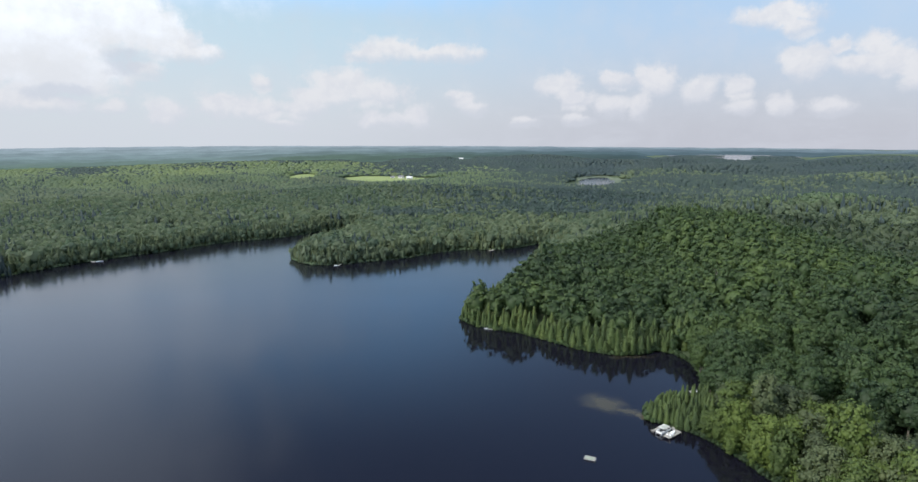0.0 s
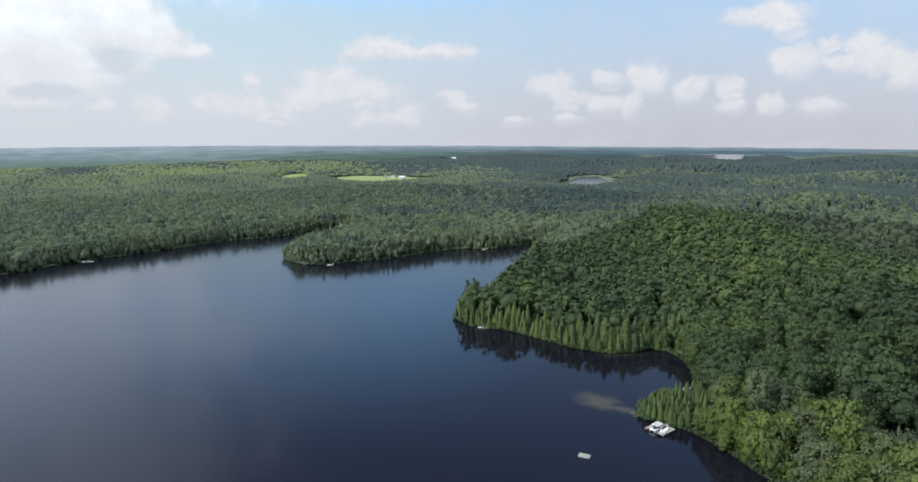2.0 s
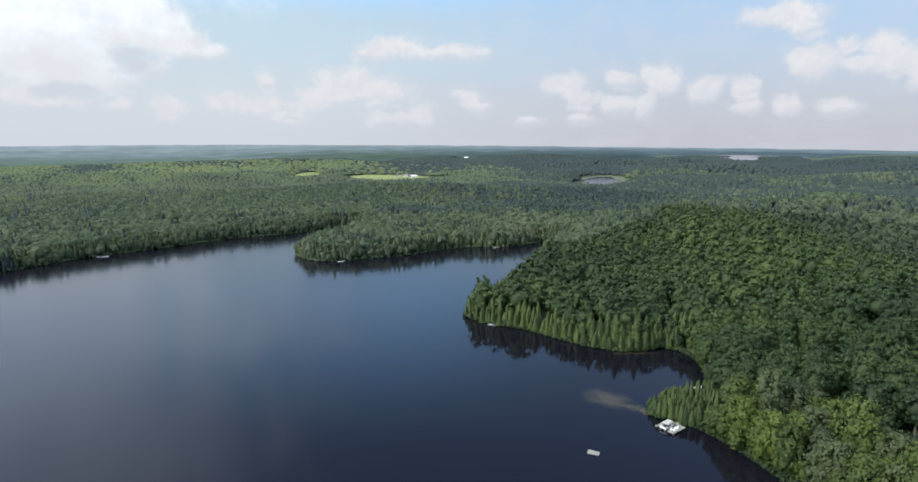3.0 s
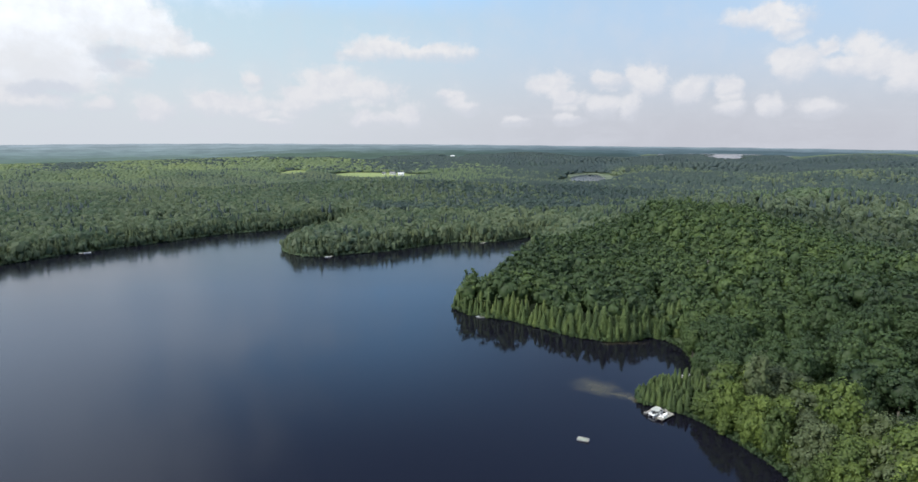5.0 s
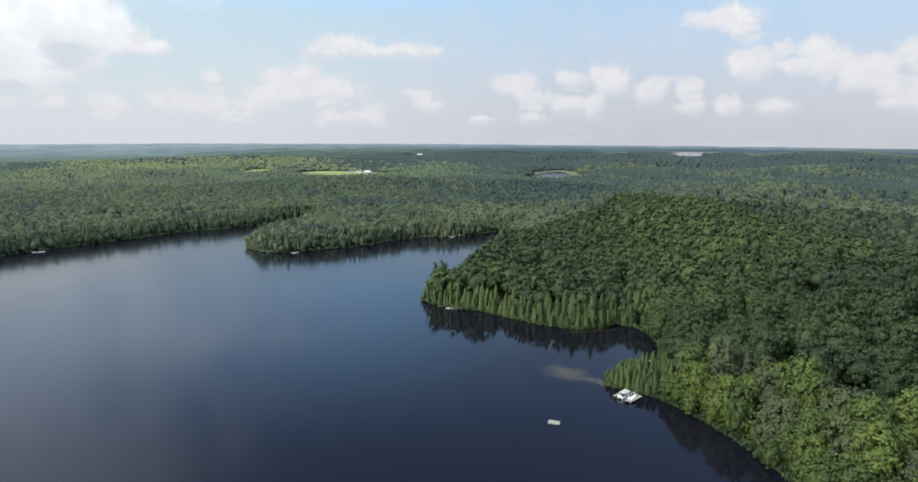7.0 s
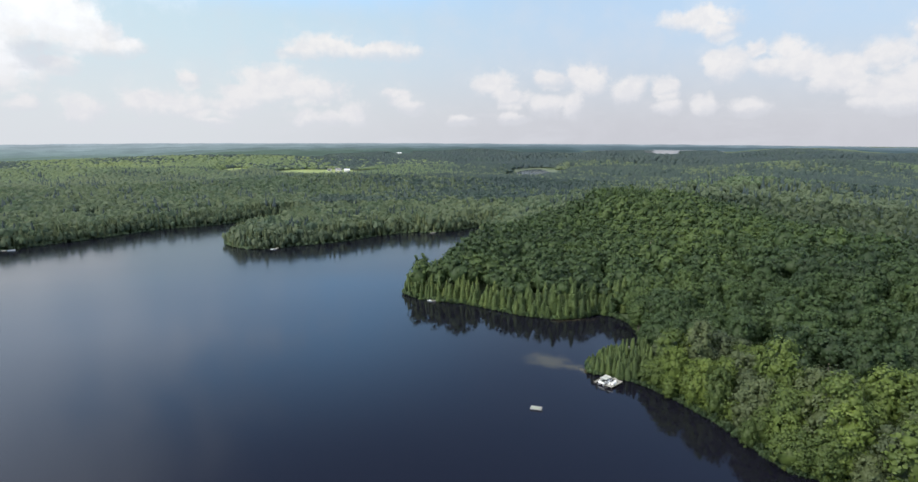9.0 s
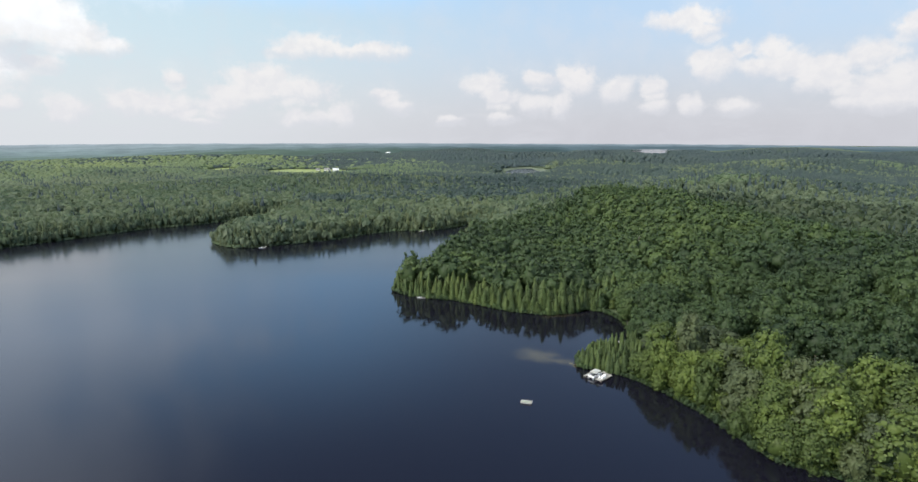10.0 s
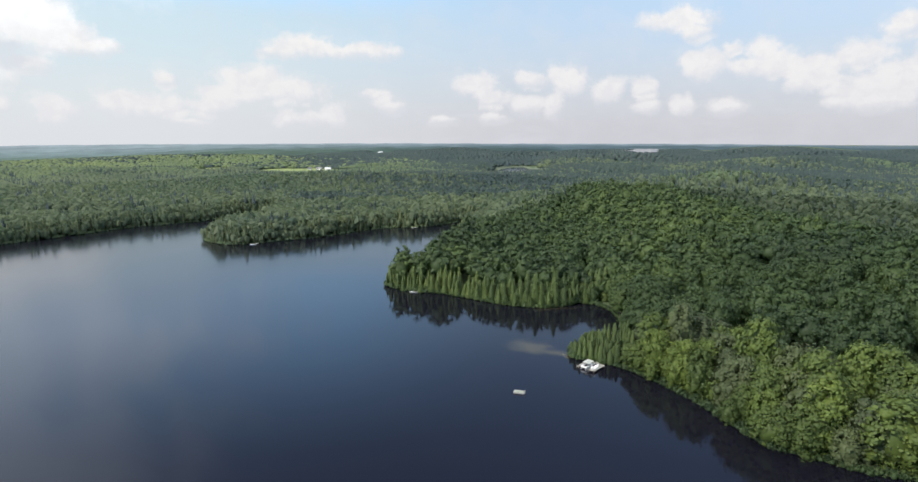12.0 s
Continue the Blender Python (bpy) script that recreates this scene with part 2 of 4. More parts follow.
def water_material(name, shoals=(), calm=0.072, ruffled=0.150, ripple=0.10):
    """Dark peaty lake water, lightly rippled; tawny over a shoal."""
    node, finish = material(name)
    pos = node("ShaderNodeNewGeometry").outputs["Position"]
    col = (0.0062, 0.0060, 0.0108)
    base = node("ShaderNodeRGB").outputs[0]
    base.default_value = (*col, 1)
    wob = node("ShaderNodeTexNoise", {"Vector": pos, "Scale": 0.22, "Detail": 5.0}).outputs["Color"]
    bent = node("ShaderNodeVectorMath", {0: wob, 1: (9, 9, 0), 2: pos}, operation="MULTIPLY_ADD").outputs[0]
    for x, y, w, h, turn, amount in shoals:
        spot = node("ShaderNodeMapping", {0: bent, 1: (x + 4.5, y + 4.5, 0), 2: (0, 0, radians(turn)), 3: (w, h, 1)}, vector_type="TEXTURE").outputs[0]
        far = node("ShaderNodeVectorMath", {0: spot}, operation="LENGTH").outputs["Value"]
        base = rgb(node, span(node, far, 1.0, 0.05, 0.0, amount), base, (0.120, 0.106, 0.052))
    swell = noise_of(node, 0.9, 3.0, node("ShaderNodeMapping", {0: pos, 3: (1.0, 0.45, 1.0)}).outputs[0])
    breeze = noise_of(node, 0.010, 3.0, node("ShaderNodeMapping", {0: pos, 3: (0.6, 1.6, 1.0)}).outputs[0])
    # the open lake is ruffled, the cove in the lee of the woods calm
    lee = node("ShaderNodeVectorMath", {0: pos, 1: (70.0, 170.0, 0.0)}, operation="DISTANCE").outputs["Value"]
    breeze = node("ShaderNodeMath", {0: breeze, 1: 0.7, 2: span(node, lee, 50.0, 230.0, -0.10, 0.30)}, operation="MULTIPLY_ADD").outputs[0]
    bump = node("ShaderNodeBump", {"Height": swell, "Strength": ripple, "Distance": 0.10})
    sh = node("ShaderNodeBsdfPrincipled", {"Base Color": base, "IOR": 1.39, "Specular Tint": (0.63, 0.82, 1.0, 1), "Normal": bump.outputs[0],
                                           "Roughness": span(node, breeze, 0.25, 0.68, calm, ruffled)})
    return finish(sh.outputs[0])


LEAF = leaf_material("broad_leaves", (0.025, 0.047, 0.019), (0.043, 0.075, 0.025), (0.080, 0.122, 0.034), 0.27)
# yellow-green bank trees, lightened further for the sunlight on the bank
SUNNY_BANK_LEAF = leaf_material("bank_leaves", (0.052, 0.082, 0.022), (0.104, 0.148, 0.031), (0.205, 0.265, 0.043), 0.27)
NEEDLE = leaf_material("cedar_sprays", (0.064, 0.098, 0.038), (0.096, 0.140, 0.046), (0.142, 0.186, 0.055), 0.33)
# far-shore cedars: haze over the lake put into paler sprays
HAZY_CEDAR = leaf_material("hazy_cedar_sprays", (0.124, 0.160, 0.084), (0.148, 0.186, 0.092), (0.176, 0.212, 0.098), 0.50)
# needles blued for haze and kept dark for the cloud-shaded east
HAZY_SPRUCE = leaf_material("hazy_spruce_needles", (0.047, 0.074, 0.076), (0.058, 0.087, 0.083), (0.072, 0.103, 0.087), 0.38)
# mixed woods across the lake, olive paled for the haze
HAZY_OLIVE = leaf_material("hazy_olive_leaves", (0.128, 0.170, 0.104), (0.150, 0.196, 0.111), (0.178, 0.222, 0.117), 0.52)
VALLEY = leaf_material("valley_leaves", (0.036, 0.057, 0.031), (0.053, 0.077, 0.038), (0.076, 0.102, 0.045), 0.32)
# sunlight on the second hill is put into this lighter leaf colour
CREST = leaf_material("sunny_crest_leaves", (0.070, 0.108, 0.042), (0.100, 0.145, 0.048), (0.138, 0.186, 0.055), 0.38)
BANK_GREY = leaf_material("greyish_bank_leaves", (0.050, 0.070, 0.032), (0.086, 0.112, 0.048), (0.138, 0.168, 0.064), 0.26)
# greener far woods, also paled for haze
HAZY_GREEN = leaf_material("hazy_green_leaves", (0.094, 0.138, 0.088), (0.115, 0.164, 0.094), (0.141, 0.191, 0.100), 0.50)
# leaf colour paled for haze and lightened for the sunlit slopes
HAZY_SUNLIT = leaf_material("hazy_sunlit_leaves", (0.125, 0.180, 0.106), (0.162, 0.224, 0.116), (0.212, 0.272, 0.122), 0.50)
# sunlight on the far ridges, put into a still lighter leaf colour
SUNLIT_DISTANT = leaf_material("sunlit_distant_leaves", (0.175, 0.242, 0.130), (0.228, 0.298, 0.142), (0.295, 0.362, 0.150), 0.55)
# blue haze and cloud shade put into this leaf colour
HAZY_DEEP = leaf_material("hazy_deep_leaves", (0.056, 0.088, 0.082), (0.069, 0.105, 0.088), (0.087, 0.126, 0.091), 0.44)
BARK = plain_material("bark", (0.10, 0.085, 0.07), (0.24, 0.22, 0.19), 3.0, 0.9, 0, 0.5)
SOIL = plain_material("forest_undergrowth", (0.040, 0.066, 0.030), (0.075, 0.105, 0.046), 0.06, 0.95, 0, 0.3)
MEADOW = plain_material("meadow_grass", (0.16, 0.22, 0.06), (0.25, 0.29, 0.10), 0.03, 0.9)
MARSH = plain_material("marsh_grass", (0.070, 0.100, 0.060), (0.115, 0.140, 0.085), 0.03, 0.9)
LAKE = water_material("lake_water", ((43.0, 163.0, 10.0, 7.5, -42, 0.42), (48.5, 157.0, 6.0, 3.0, -42, 0.38), (52.0, 154.0, 3.0, 2.2, 0, 0.6), (62.0, 200.5, 12.0, 2.2, 0, 0.26)))
POND = water_material("pond_water", (), 0.10, 0.135, 0.01)
DECK = plain_material("weathered_deck_boards", (0.22, 0.215, 0.195), (0.36, 0.35, 0.315), 1.2, 0.8)
WHITE = plain_material("white_paint", (0.72, 0.72, 0.70), (0.82, 0.82, 0.80), 0.8, 0.5)


# ---- plan: shore, relief ----
SHORE_EAST = [(118, 50), (103, 76), (94, 86), (87, 88.5), (82, 95), (77, 98), (75, 103), (74, 110), (72.5, 119), (70.5, 127), (68, 134),
              (65, 141), (60, 147), (55, 150), (52, 153), (54, 158), (59.5, 161.5), (66.5, 164.5), (73.5, 168), (78.5, 178), (81, 190), (79, 202),
              (73, 206.5), (66, 202), (56, 201.5), (47, 206), (39, 212.5), (31, 220), (23, 227), (13, 231), (4, 238), (0.5, 244),
              (3, 255), (12, 272), (24, 292), (34, 316), (42, 345), (50, 375), (62, 400), (72, 418)]
SHORE_NORTH = [(64, 427), (55, 422), (42, 410), (24, 401), (7, 405), (-18, 391), (-39, 371), (-63, 362), (-76, 354), (-91, 354), (-105, 366),
               (-112, 382), (-112, 400), (-106, 420), (-98, 445), (-90, 472), (-84, 494), (-95, 507), (-110, 501), (-118, 490), (-123, 478)]
SHORE_WEST = [(-133, 461), (-152, 448), (-172, 439), (-184, 426), (-197, 408), (-210, 393), (-223, 381), (-234, 368), (-243, 357), (-252, 341),
              (-262, 323), (-300, 250), (-330, 120), (-300, -40), (-190, -150), (0, -180), (110, -120), (140, -20)]


def smooth_loop(pts, rounds=2):
    """Corner cutting that keeps close to the corners."""
    p = np.array(pts, float)
    for _ in range(rounds):
        q = np.roll(p, -1, 0)
        p = np.stack((0.82 * p + 0.18 * q, 0.18 * p + 0.82 * q), 1).reshape(-1, 2)
    return p


SHORE = smooth_loop(SHORE_EAST + SHORE_NORTH + SHORE_WEST)
LAKE_A, LAKE_B = (1015, 2190, 185, 125, -24), (910, 1955, 62, 200, -24)
# small lakes: x, y, half length, half width, turn
PONDS = [(228, 962, 37, 140, -16), LAKE_A, LAKE_B, (-265, 1690, 60, 250, 8), (-815, 2200, 100, 130, 20)]
MEADOWS = [(-146, 1022, 78, 122, 6), (-284, 1060, 30, 118, 12), (-62, 1030, 54, 58, 0), (640, 1380, 36, 150, 0), (15, 1685, 30, 75, 0), (240, 1000, 44, 130, -16)]
HILLS = [(157, 330, 48, 115, 17), (150, 195, 48, 60, 8), (318, 508, 95, 55, 13), (-700, 1330, 520, 130, 9), (250, 120, 90, 90, 9),
         (-420, 560, 150, 120, 6), (1150, 1500, 260, 130, 22), (300, 2700, 500, 200, 9), (80, 1500, 330, 100, 9),
         (640, 820, 210, 70, 17), (20, 1700, 110, 70, 8), (-320, 1320, 240, 75, 9), (180, 1900, 260, 80, 4), (660, 1480, 100, 300, -13),
         (820, 1780, 190, 230, -18), (1350, 1850, 260, 80, 20), (-500, 860, 170, 55, 11), (480, 1080, 150, 50, 15), (330, 760, 90, 60, -5),
         (-60, 700, 160, 60, 7), (-640, 700, 140, 60, 10), (900, 1120, 180, 60, 14), (330, 1330, 140, 50, 15), (560, 1480, 90, 60, 16), (900, 1350, 150, 60, 14), (230, 1620, 150, 50, 13), (1250, 1250, 220, 70, 12)]
_r = np.random.RandomState(5)
WAVES = [(_r.uniform(0, 6.28), 6.283 / _r.uniform(180, 900), _r.uniform(0, 6.28), _r.uniform(0.4, 1.2)) for _ in range(16)]


def lake_distance(x, y):
    """Metres from the shore: positive on land, negative on the lake."""
    x, y = np.asarray(x, float), np.asarray(y, float)
    best = np.full(x.shape, 1e12)
    inside = np.zeros(x.shape, bool)
    a, b = SHORE, np.roll(SHORE, -1, 0)
    for (ax, ay), (bx, by) in zip(a, b):
        dx, dy = bx - ax, by - ay
        k = np.clip(((x - ax) * dx + (y - ay) * dy) / (dx * dx + dy * dy), 0, 1)
        best = np.minimum(best, (x - ax - k * dx) ** 2 + (y - ay - k * dy) ** 2)
        if ay != by:
            inside ^= ((ay > y) != (by > y)) & (x < dx * (y - ay) / dy + ax)
    d = np.sqrt(best)
    return np.where(inside, -d, d)


def in_oval(x, y, ovals, grow=0.0):
    """The least radius, as a share of each oval's own, with an uneven rim."""
    least = np.full(np.shape(x), 9.0)
    for cx, cy, w, h, turn in ovals:
        c, s = math.cos(radians(turn)), math.sin(radians(turn))
        u, w2 = (x - cx) * c + (y - cy) * s, (y - cy) * c - (x - cx) * s
        ang = np.arctan2(w2, u)
        rim = 1 + 0.17 * np.sin(3 * ang + cx) + 0.11 * np.sin(5 * ang + cy)
        least = np.minimum(least, np.hypot(u / (w + grow), w2 / (h + grow)) / rim)
    return least


def raw_ground(x, y, d=None):
    x, y = np.asarray(x, float), np.asarray(y, float)
    d = lake_distance(x, y) if d is None else d
    roll = sum(a * np.sin(k * (x * math.cos(t) + y * math.sin(t)) + p) for t, k, p, a in WAVES)
    hills = sum(h * np.exp(-((x - cx) / w) ** 2 - ((y - cy) / l) ** 2) for cx, cy, w, l, h in HILLS)
    far = np.hypot(x, y)
    rise = np.clip(d / 70, 0, 1)
    rise = rise * rise * (3 - 2 * rise)
    z = np.clip(d, 0, 2) * 0.15 + np.clip(d, 0, 14) * 0.09 + rise * (hills * np.clip((3300 - far) / 600, 0, 1) + 2.0 + roll * (0.45 + np.clip(far / 2500, 0, 1) * 0.35) * np.clip((3200 - far) / 700, 0, 1) - np.clip((far - 2480) / 300, 0, 1) * 20.0)
    z = np.where(far < 1400, np.maximum(z, np.clip(d * 0.15, 0, 0.4)), z)
    west = np.clip((-10 - np.degrees(np.arctan2(x, y))) / 14, 0, 1) * (y > 0)
    z = z - west * (7 * np.clip((far - 1400) / 200, 0, 1) + 30 * np.clip((far - 1600) / 3000, 0, 1))
    return np.where(d < 0, np.maximum(d * 0.30, -6.0), z)


POND_LEVEL = [6.0 if p in (LAKE_A, LAKE_B) else float(raw_ground(p[0], p[1])) - 0.5 for p in PONDS]


def ground_z(x, y, d=None):
    """The land's height; flat round each pond, with a basin in it."""
    z = raw_ground(x, y, d)
    for p, level in zip(PONDS, POND_LEVEL):
        if p == LAKE_B:
            continue
        far = in_oval(np.asarray(x, float), np.asarray(y, float), [LAKE_A, LAKE_B] if p == LAKE_A else [p])
        z = level + 0.5 + (z - level - 0.5) * np.clip((far - 1.05) / 0.6, 0, 1)
        z = z - 2.0 * np.clip((1.05 - far) / 0.08, 0, 1)
    return z


def mesh_object(name, verts, faces, mat, smooth=False):
    me = bpy.data.meshes.new(name)
    me.from_pydata(verts, [], faces)
    me.materials.append(mat)
    if smooth:
        me.shade_smooth()
    return new(name, me)


def build_ground():
    ang = np.radians(np.concatenate((np.arange(-50, 58, 0.55), np.arange(58, 310, 3.0))))
    rad = np.concatenate(([0.0], 40 * 1.0202 ** np.arange(0, 242)))
    rad = rad[rad < 4960].tolist() + [4960.0]
    A, R = np.meshgrid(ang, np.array(rad), indexing="ij")
    x, y = R * np.sin(A), R * np.cos(A)
    z = ground_z(x, y)
    n, k = x.shape
    verts = np.stack((x, y, z), -1).reshape(-1, 3)
    i, j = np.meshgrid(np.arange(n), np.arange(k - 1), indexing="ij")
    i2 = (i + 1) % n
    faces = np.stack((i * k + j, i2 * k + j, i2 * k + j + 1, i * k + j + 1), -1).reshape(-1, 4)
    ob = mesh_object("ground", verts.tolist(), faces[:, ::-1].tolist(), SOIL, True)
    tagged(ob, "rolling forest floor of dark soil and undergrowth", "ground", kind="structure")


def build_lake():
    p = np.array(SHORE)
    lo, hi = p.min(0) - 8, p.max(0) + 8
    ob = mesh_object("water", [(lo[0], lo[1], 0), (hi[0], lo[1], 0), (hi[0], hi[1], 0), (lo[0], hi[1], 0)], [(0, 1, 2, 3)], LAKE)
    tagged(ob, "calm dark blue lake with faint ripples and sky reflections", "lake", kind="structure")
    for (cx, cy, w, h, turn), level in zip(PONDS, POND_LEVEL):
        t = np.linspace(0, 2 * math.pi, 60, endpoint=False)
        rim = (1 + 0.17 * np.sin(3 * t + cx) + 0.11 * np.sin(5 * t + cy)) * 1.04
        c, s = math.cos(radians(turn)), math.sin(radians(turn))
        u, q = w * rim * np.cos(t), h * rim * np.sin(t)
        rise = 0.06 if cx == LAKE_A[0] else 0.0
        pts = [(cx + a * c - b * s, cy + a * s + b * c, level + rise) for a, b in zip(u, q)]
        tagged(mesh_object("pond", pts, [tuple(range(60))], POND), "pale far pond between the woods, mirroring the sky", "pond", kind="structure")


def build_meadows():
    for place in MEADOWS:
        cx, cy, w, h, turn = place
        marsh = place == MEADOWS[-1]
        t = np.linspace(0, 2 * math.pi, 48, endpoint=False)
        rim = 1 + 0.17 * np.sin(3 * t + cx) + 0.11 * np.sin(5 * t + cy)
        c, s = math.cos(radians(turn)), math.sin(radians(turn))
        verts, faces = [], []
        for ring in np.linspace(0.1, 1, 8):
            u, q = w * ring * rim * np.cos(t), h * ring * rim * np.sin(t)
            X, Y = cx + u * c - q * s, cy + u * s + q * c
            verts += list(zip(X, Y, ground_z(X, Y) + 0.9))
        faces = [(r * 48 + i, r * 48 + (i + 1) % 48, (r + 1) * 48 + (i + 1) % 48, (r + 1) * 48 + i) for r in range(7) for i in range(48)]
        faces.append(tuple(reversed(range(48))))
        ob = mesh_object("meadow", verts, faces, MARSH if marsh else MEADOW, True)
        tagged(ob, "dull green marsh grass round a far pond" if marsh else "sunlit yellow-green hay meadow in a forest clearing", "meadow", kind="structure")


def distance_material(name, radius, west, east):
    """Far woods seen through much air: the haze is put into a faint glow, paler on the sunny western side."""
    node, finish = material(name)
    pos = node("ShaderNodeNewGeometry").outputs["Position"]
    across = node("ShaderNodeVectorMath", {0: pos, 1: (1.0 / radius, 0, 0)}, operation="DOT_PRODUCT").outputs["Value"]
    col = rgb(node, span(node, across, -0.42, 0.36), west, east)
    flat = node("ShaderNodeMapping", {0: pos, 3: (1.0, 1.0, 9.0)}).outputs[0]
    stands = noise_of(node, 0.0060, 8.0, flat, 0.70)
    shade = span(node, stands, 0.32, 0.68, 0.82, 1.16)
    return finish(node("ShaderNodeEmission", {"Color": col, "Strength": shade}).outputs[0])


def build_backdrop():
    """Low blue ridges at the edge of sight, one behind another, parted before the far lake."""
    # each farther ridge glows paler and bluer, as haze would make it
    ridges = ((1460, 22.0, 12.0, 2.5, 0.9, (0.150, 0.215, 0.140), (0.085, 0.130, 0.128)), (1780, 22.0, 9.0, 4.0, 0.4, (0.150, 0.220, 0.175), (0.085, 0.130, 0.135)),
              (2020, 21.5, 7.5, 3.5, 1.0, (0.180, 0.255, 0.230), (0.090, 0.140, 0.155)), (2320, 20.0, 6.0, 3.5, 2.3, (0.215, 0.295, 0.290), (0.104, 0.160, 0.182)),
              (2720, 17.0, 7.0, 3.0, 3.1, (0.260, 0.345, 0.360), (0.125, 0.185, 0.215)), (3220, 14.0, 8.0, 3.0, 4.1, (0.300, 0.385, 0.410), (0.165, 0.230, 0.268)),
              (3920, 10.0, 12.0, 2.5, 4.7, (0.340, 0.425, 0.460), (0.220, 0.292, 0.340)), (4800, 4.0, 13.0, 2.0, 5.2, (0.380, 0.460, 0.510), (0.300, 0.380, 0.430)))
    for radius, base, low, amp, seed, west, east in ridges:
        a = np.radians(np.arange(-56, 66, 0.12))
        deg = np.degrees(a)
        ragged = np.random.RandomState(int(seed * 9)).uniform(-1.0, 1.0, len(a)) * min(1.0, 1600 / radius)
        top = amp * np.sin(a * 9 + seed) * np.sin(a * 4.3 + seed * 2) + 1.0 * np.sin(a * 61 + seed) + 0.8 * np.sin(a * 137) + ragged
        # tops fitted to the skyline seen from the camera: low west, high east falling away
        k = np.clip((deg + 24) / 14, 0, 1)
        k = k * k * (3 - 2 * k)
        top = top + low * (1 - k) + (base - 0.42 * deg * radius / 4800) * k
        if radius < 2250:
            top = top - 16 * np.exp(-((deg + 20.3) / 2.4) ** 4)
        if radius < 1600:
            top = np.where(k > 0, top - 60 * k, top)
        if radius < 2600:
            top = top - 36.0 * np.exp(-(np.abs(np.degrees(a) - 24.4) / 6.0) ** 4)
        verts = []
        for depth, height in ((0, -45.0), (40, -1.5), (70, 0.0), (140, -45.0)):
            verts += [((radius + depth) * math.sin(q), (radius + depth) * math.cos(q), t + height) for q, t in zip(a, top)]
        n = len(a)
        faces = [(r * n + i, r * n + i + 1, (r + 1) * n + i + 1, (r + 1) * n + i) for r in range(3) for i in range(n - 1)]
        ob = mesh_object("backdrop", verts, faces, distance_material("haze_glow", radius, west, east), True)
        tagged(ob, "low wooded ridge on the horizon, glowing blue-green for haze", "ridge", kind="structure")


build_ground()
build_backdrop()
build_lake()
build_meadows()


# ---- trees ----
def ico(level):
    bm = bmesh.new()
    bmesh.ops.create_icosphere(bm, subdivisions=level, radius=1)
    v = np.array([q.co[:] for q in bm.verts])
    f = np.array([[q.index for q in fc.verts] for fc in bm.faces])
    bm.free()
    return v, f


ICO1, ICO2 = ico(1), ico(2)


class Soup:
    """Triangles and quads gathered for one mesh."""

    def __init__(self):
        self.v, self.tri, self.quad, self.n = [], [], [], 0

    def add(self, v, f):
        v, f = np.asarray(v, float), np.asarray(f)
        (self.tri if f.shape[1] == 3 else self.quad).append(f + self.n)
        self.v.append(v)
        self.n += len(v)

    def arrays(self):
        v = np.concatenate(self.v)
        t = np.concatenate(self.tri) if self.tri else np.zeros((0, 3), int)
        q = np.concatenate(self.quad) if self.quad else np.zeros((0, 4), int)
        return v, t, q


def leaves(soup, rng, at, out, size, n_tilt=0.55):
    """Leaf sprays: bent quads at the places given, facing outward with a random tilt."""
    n = len(at)
    nor = out + rng.normal(0, n_tilt, (n, 3))
    nor /= np.linalg.norm(nor, axis=1)[:, None]
    side = np.cross(nor, rng.normal(0, 1, (n, 3)))
    side /= np.linalg.norm(side, axis=1)[:, None]
    up = np.cross(nor, side)
    s = size * rng.uniform(0.6, 1.3, n)[:, None]
    a = rng.uniform(0.55, 1.0, n)[:, None]
    v = np.stack((at - side * s * a, at - up * s * 0.8 - nor * s * 0.2, at + side * s * a, at + up * s * 0.8 - nor * s * 0.2), 1)
    soup.add(v.reshape(-1, 3), np.arange(4 * n).reshape(n, 4))


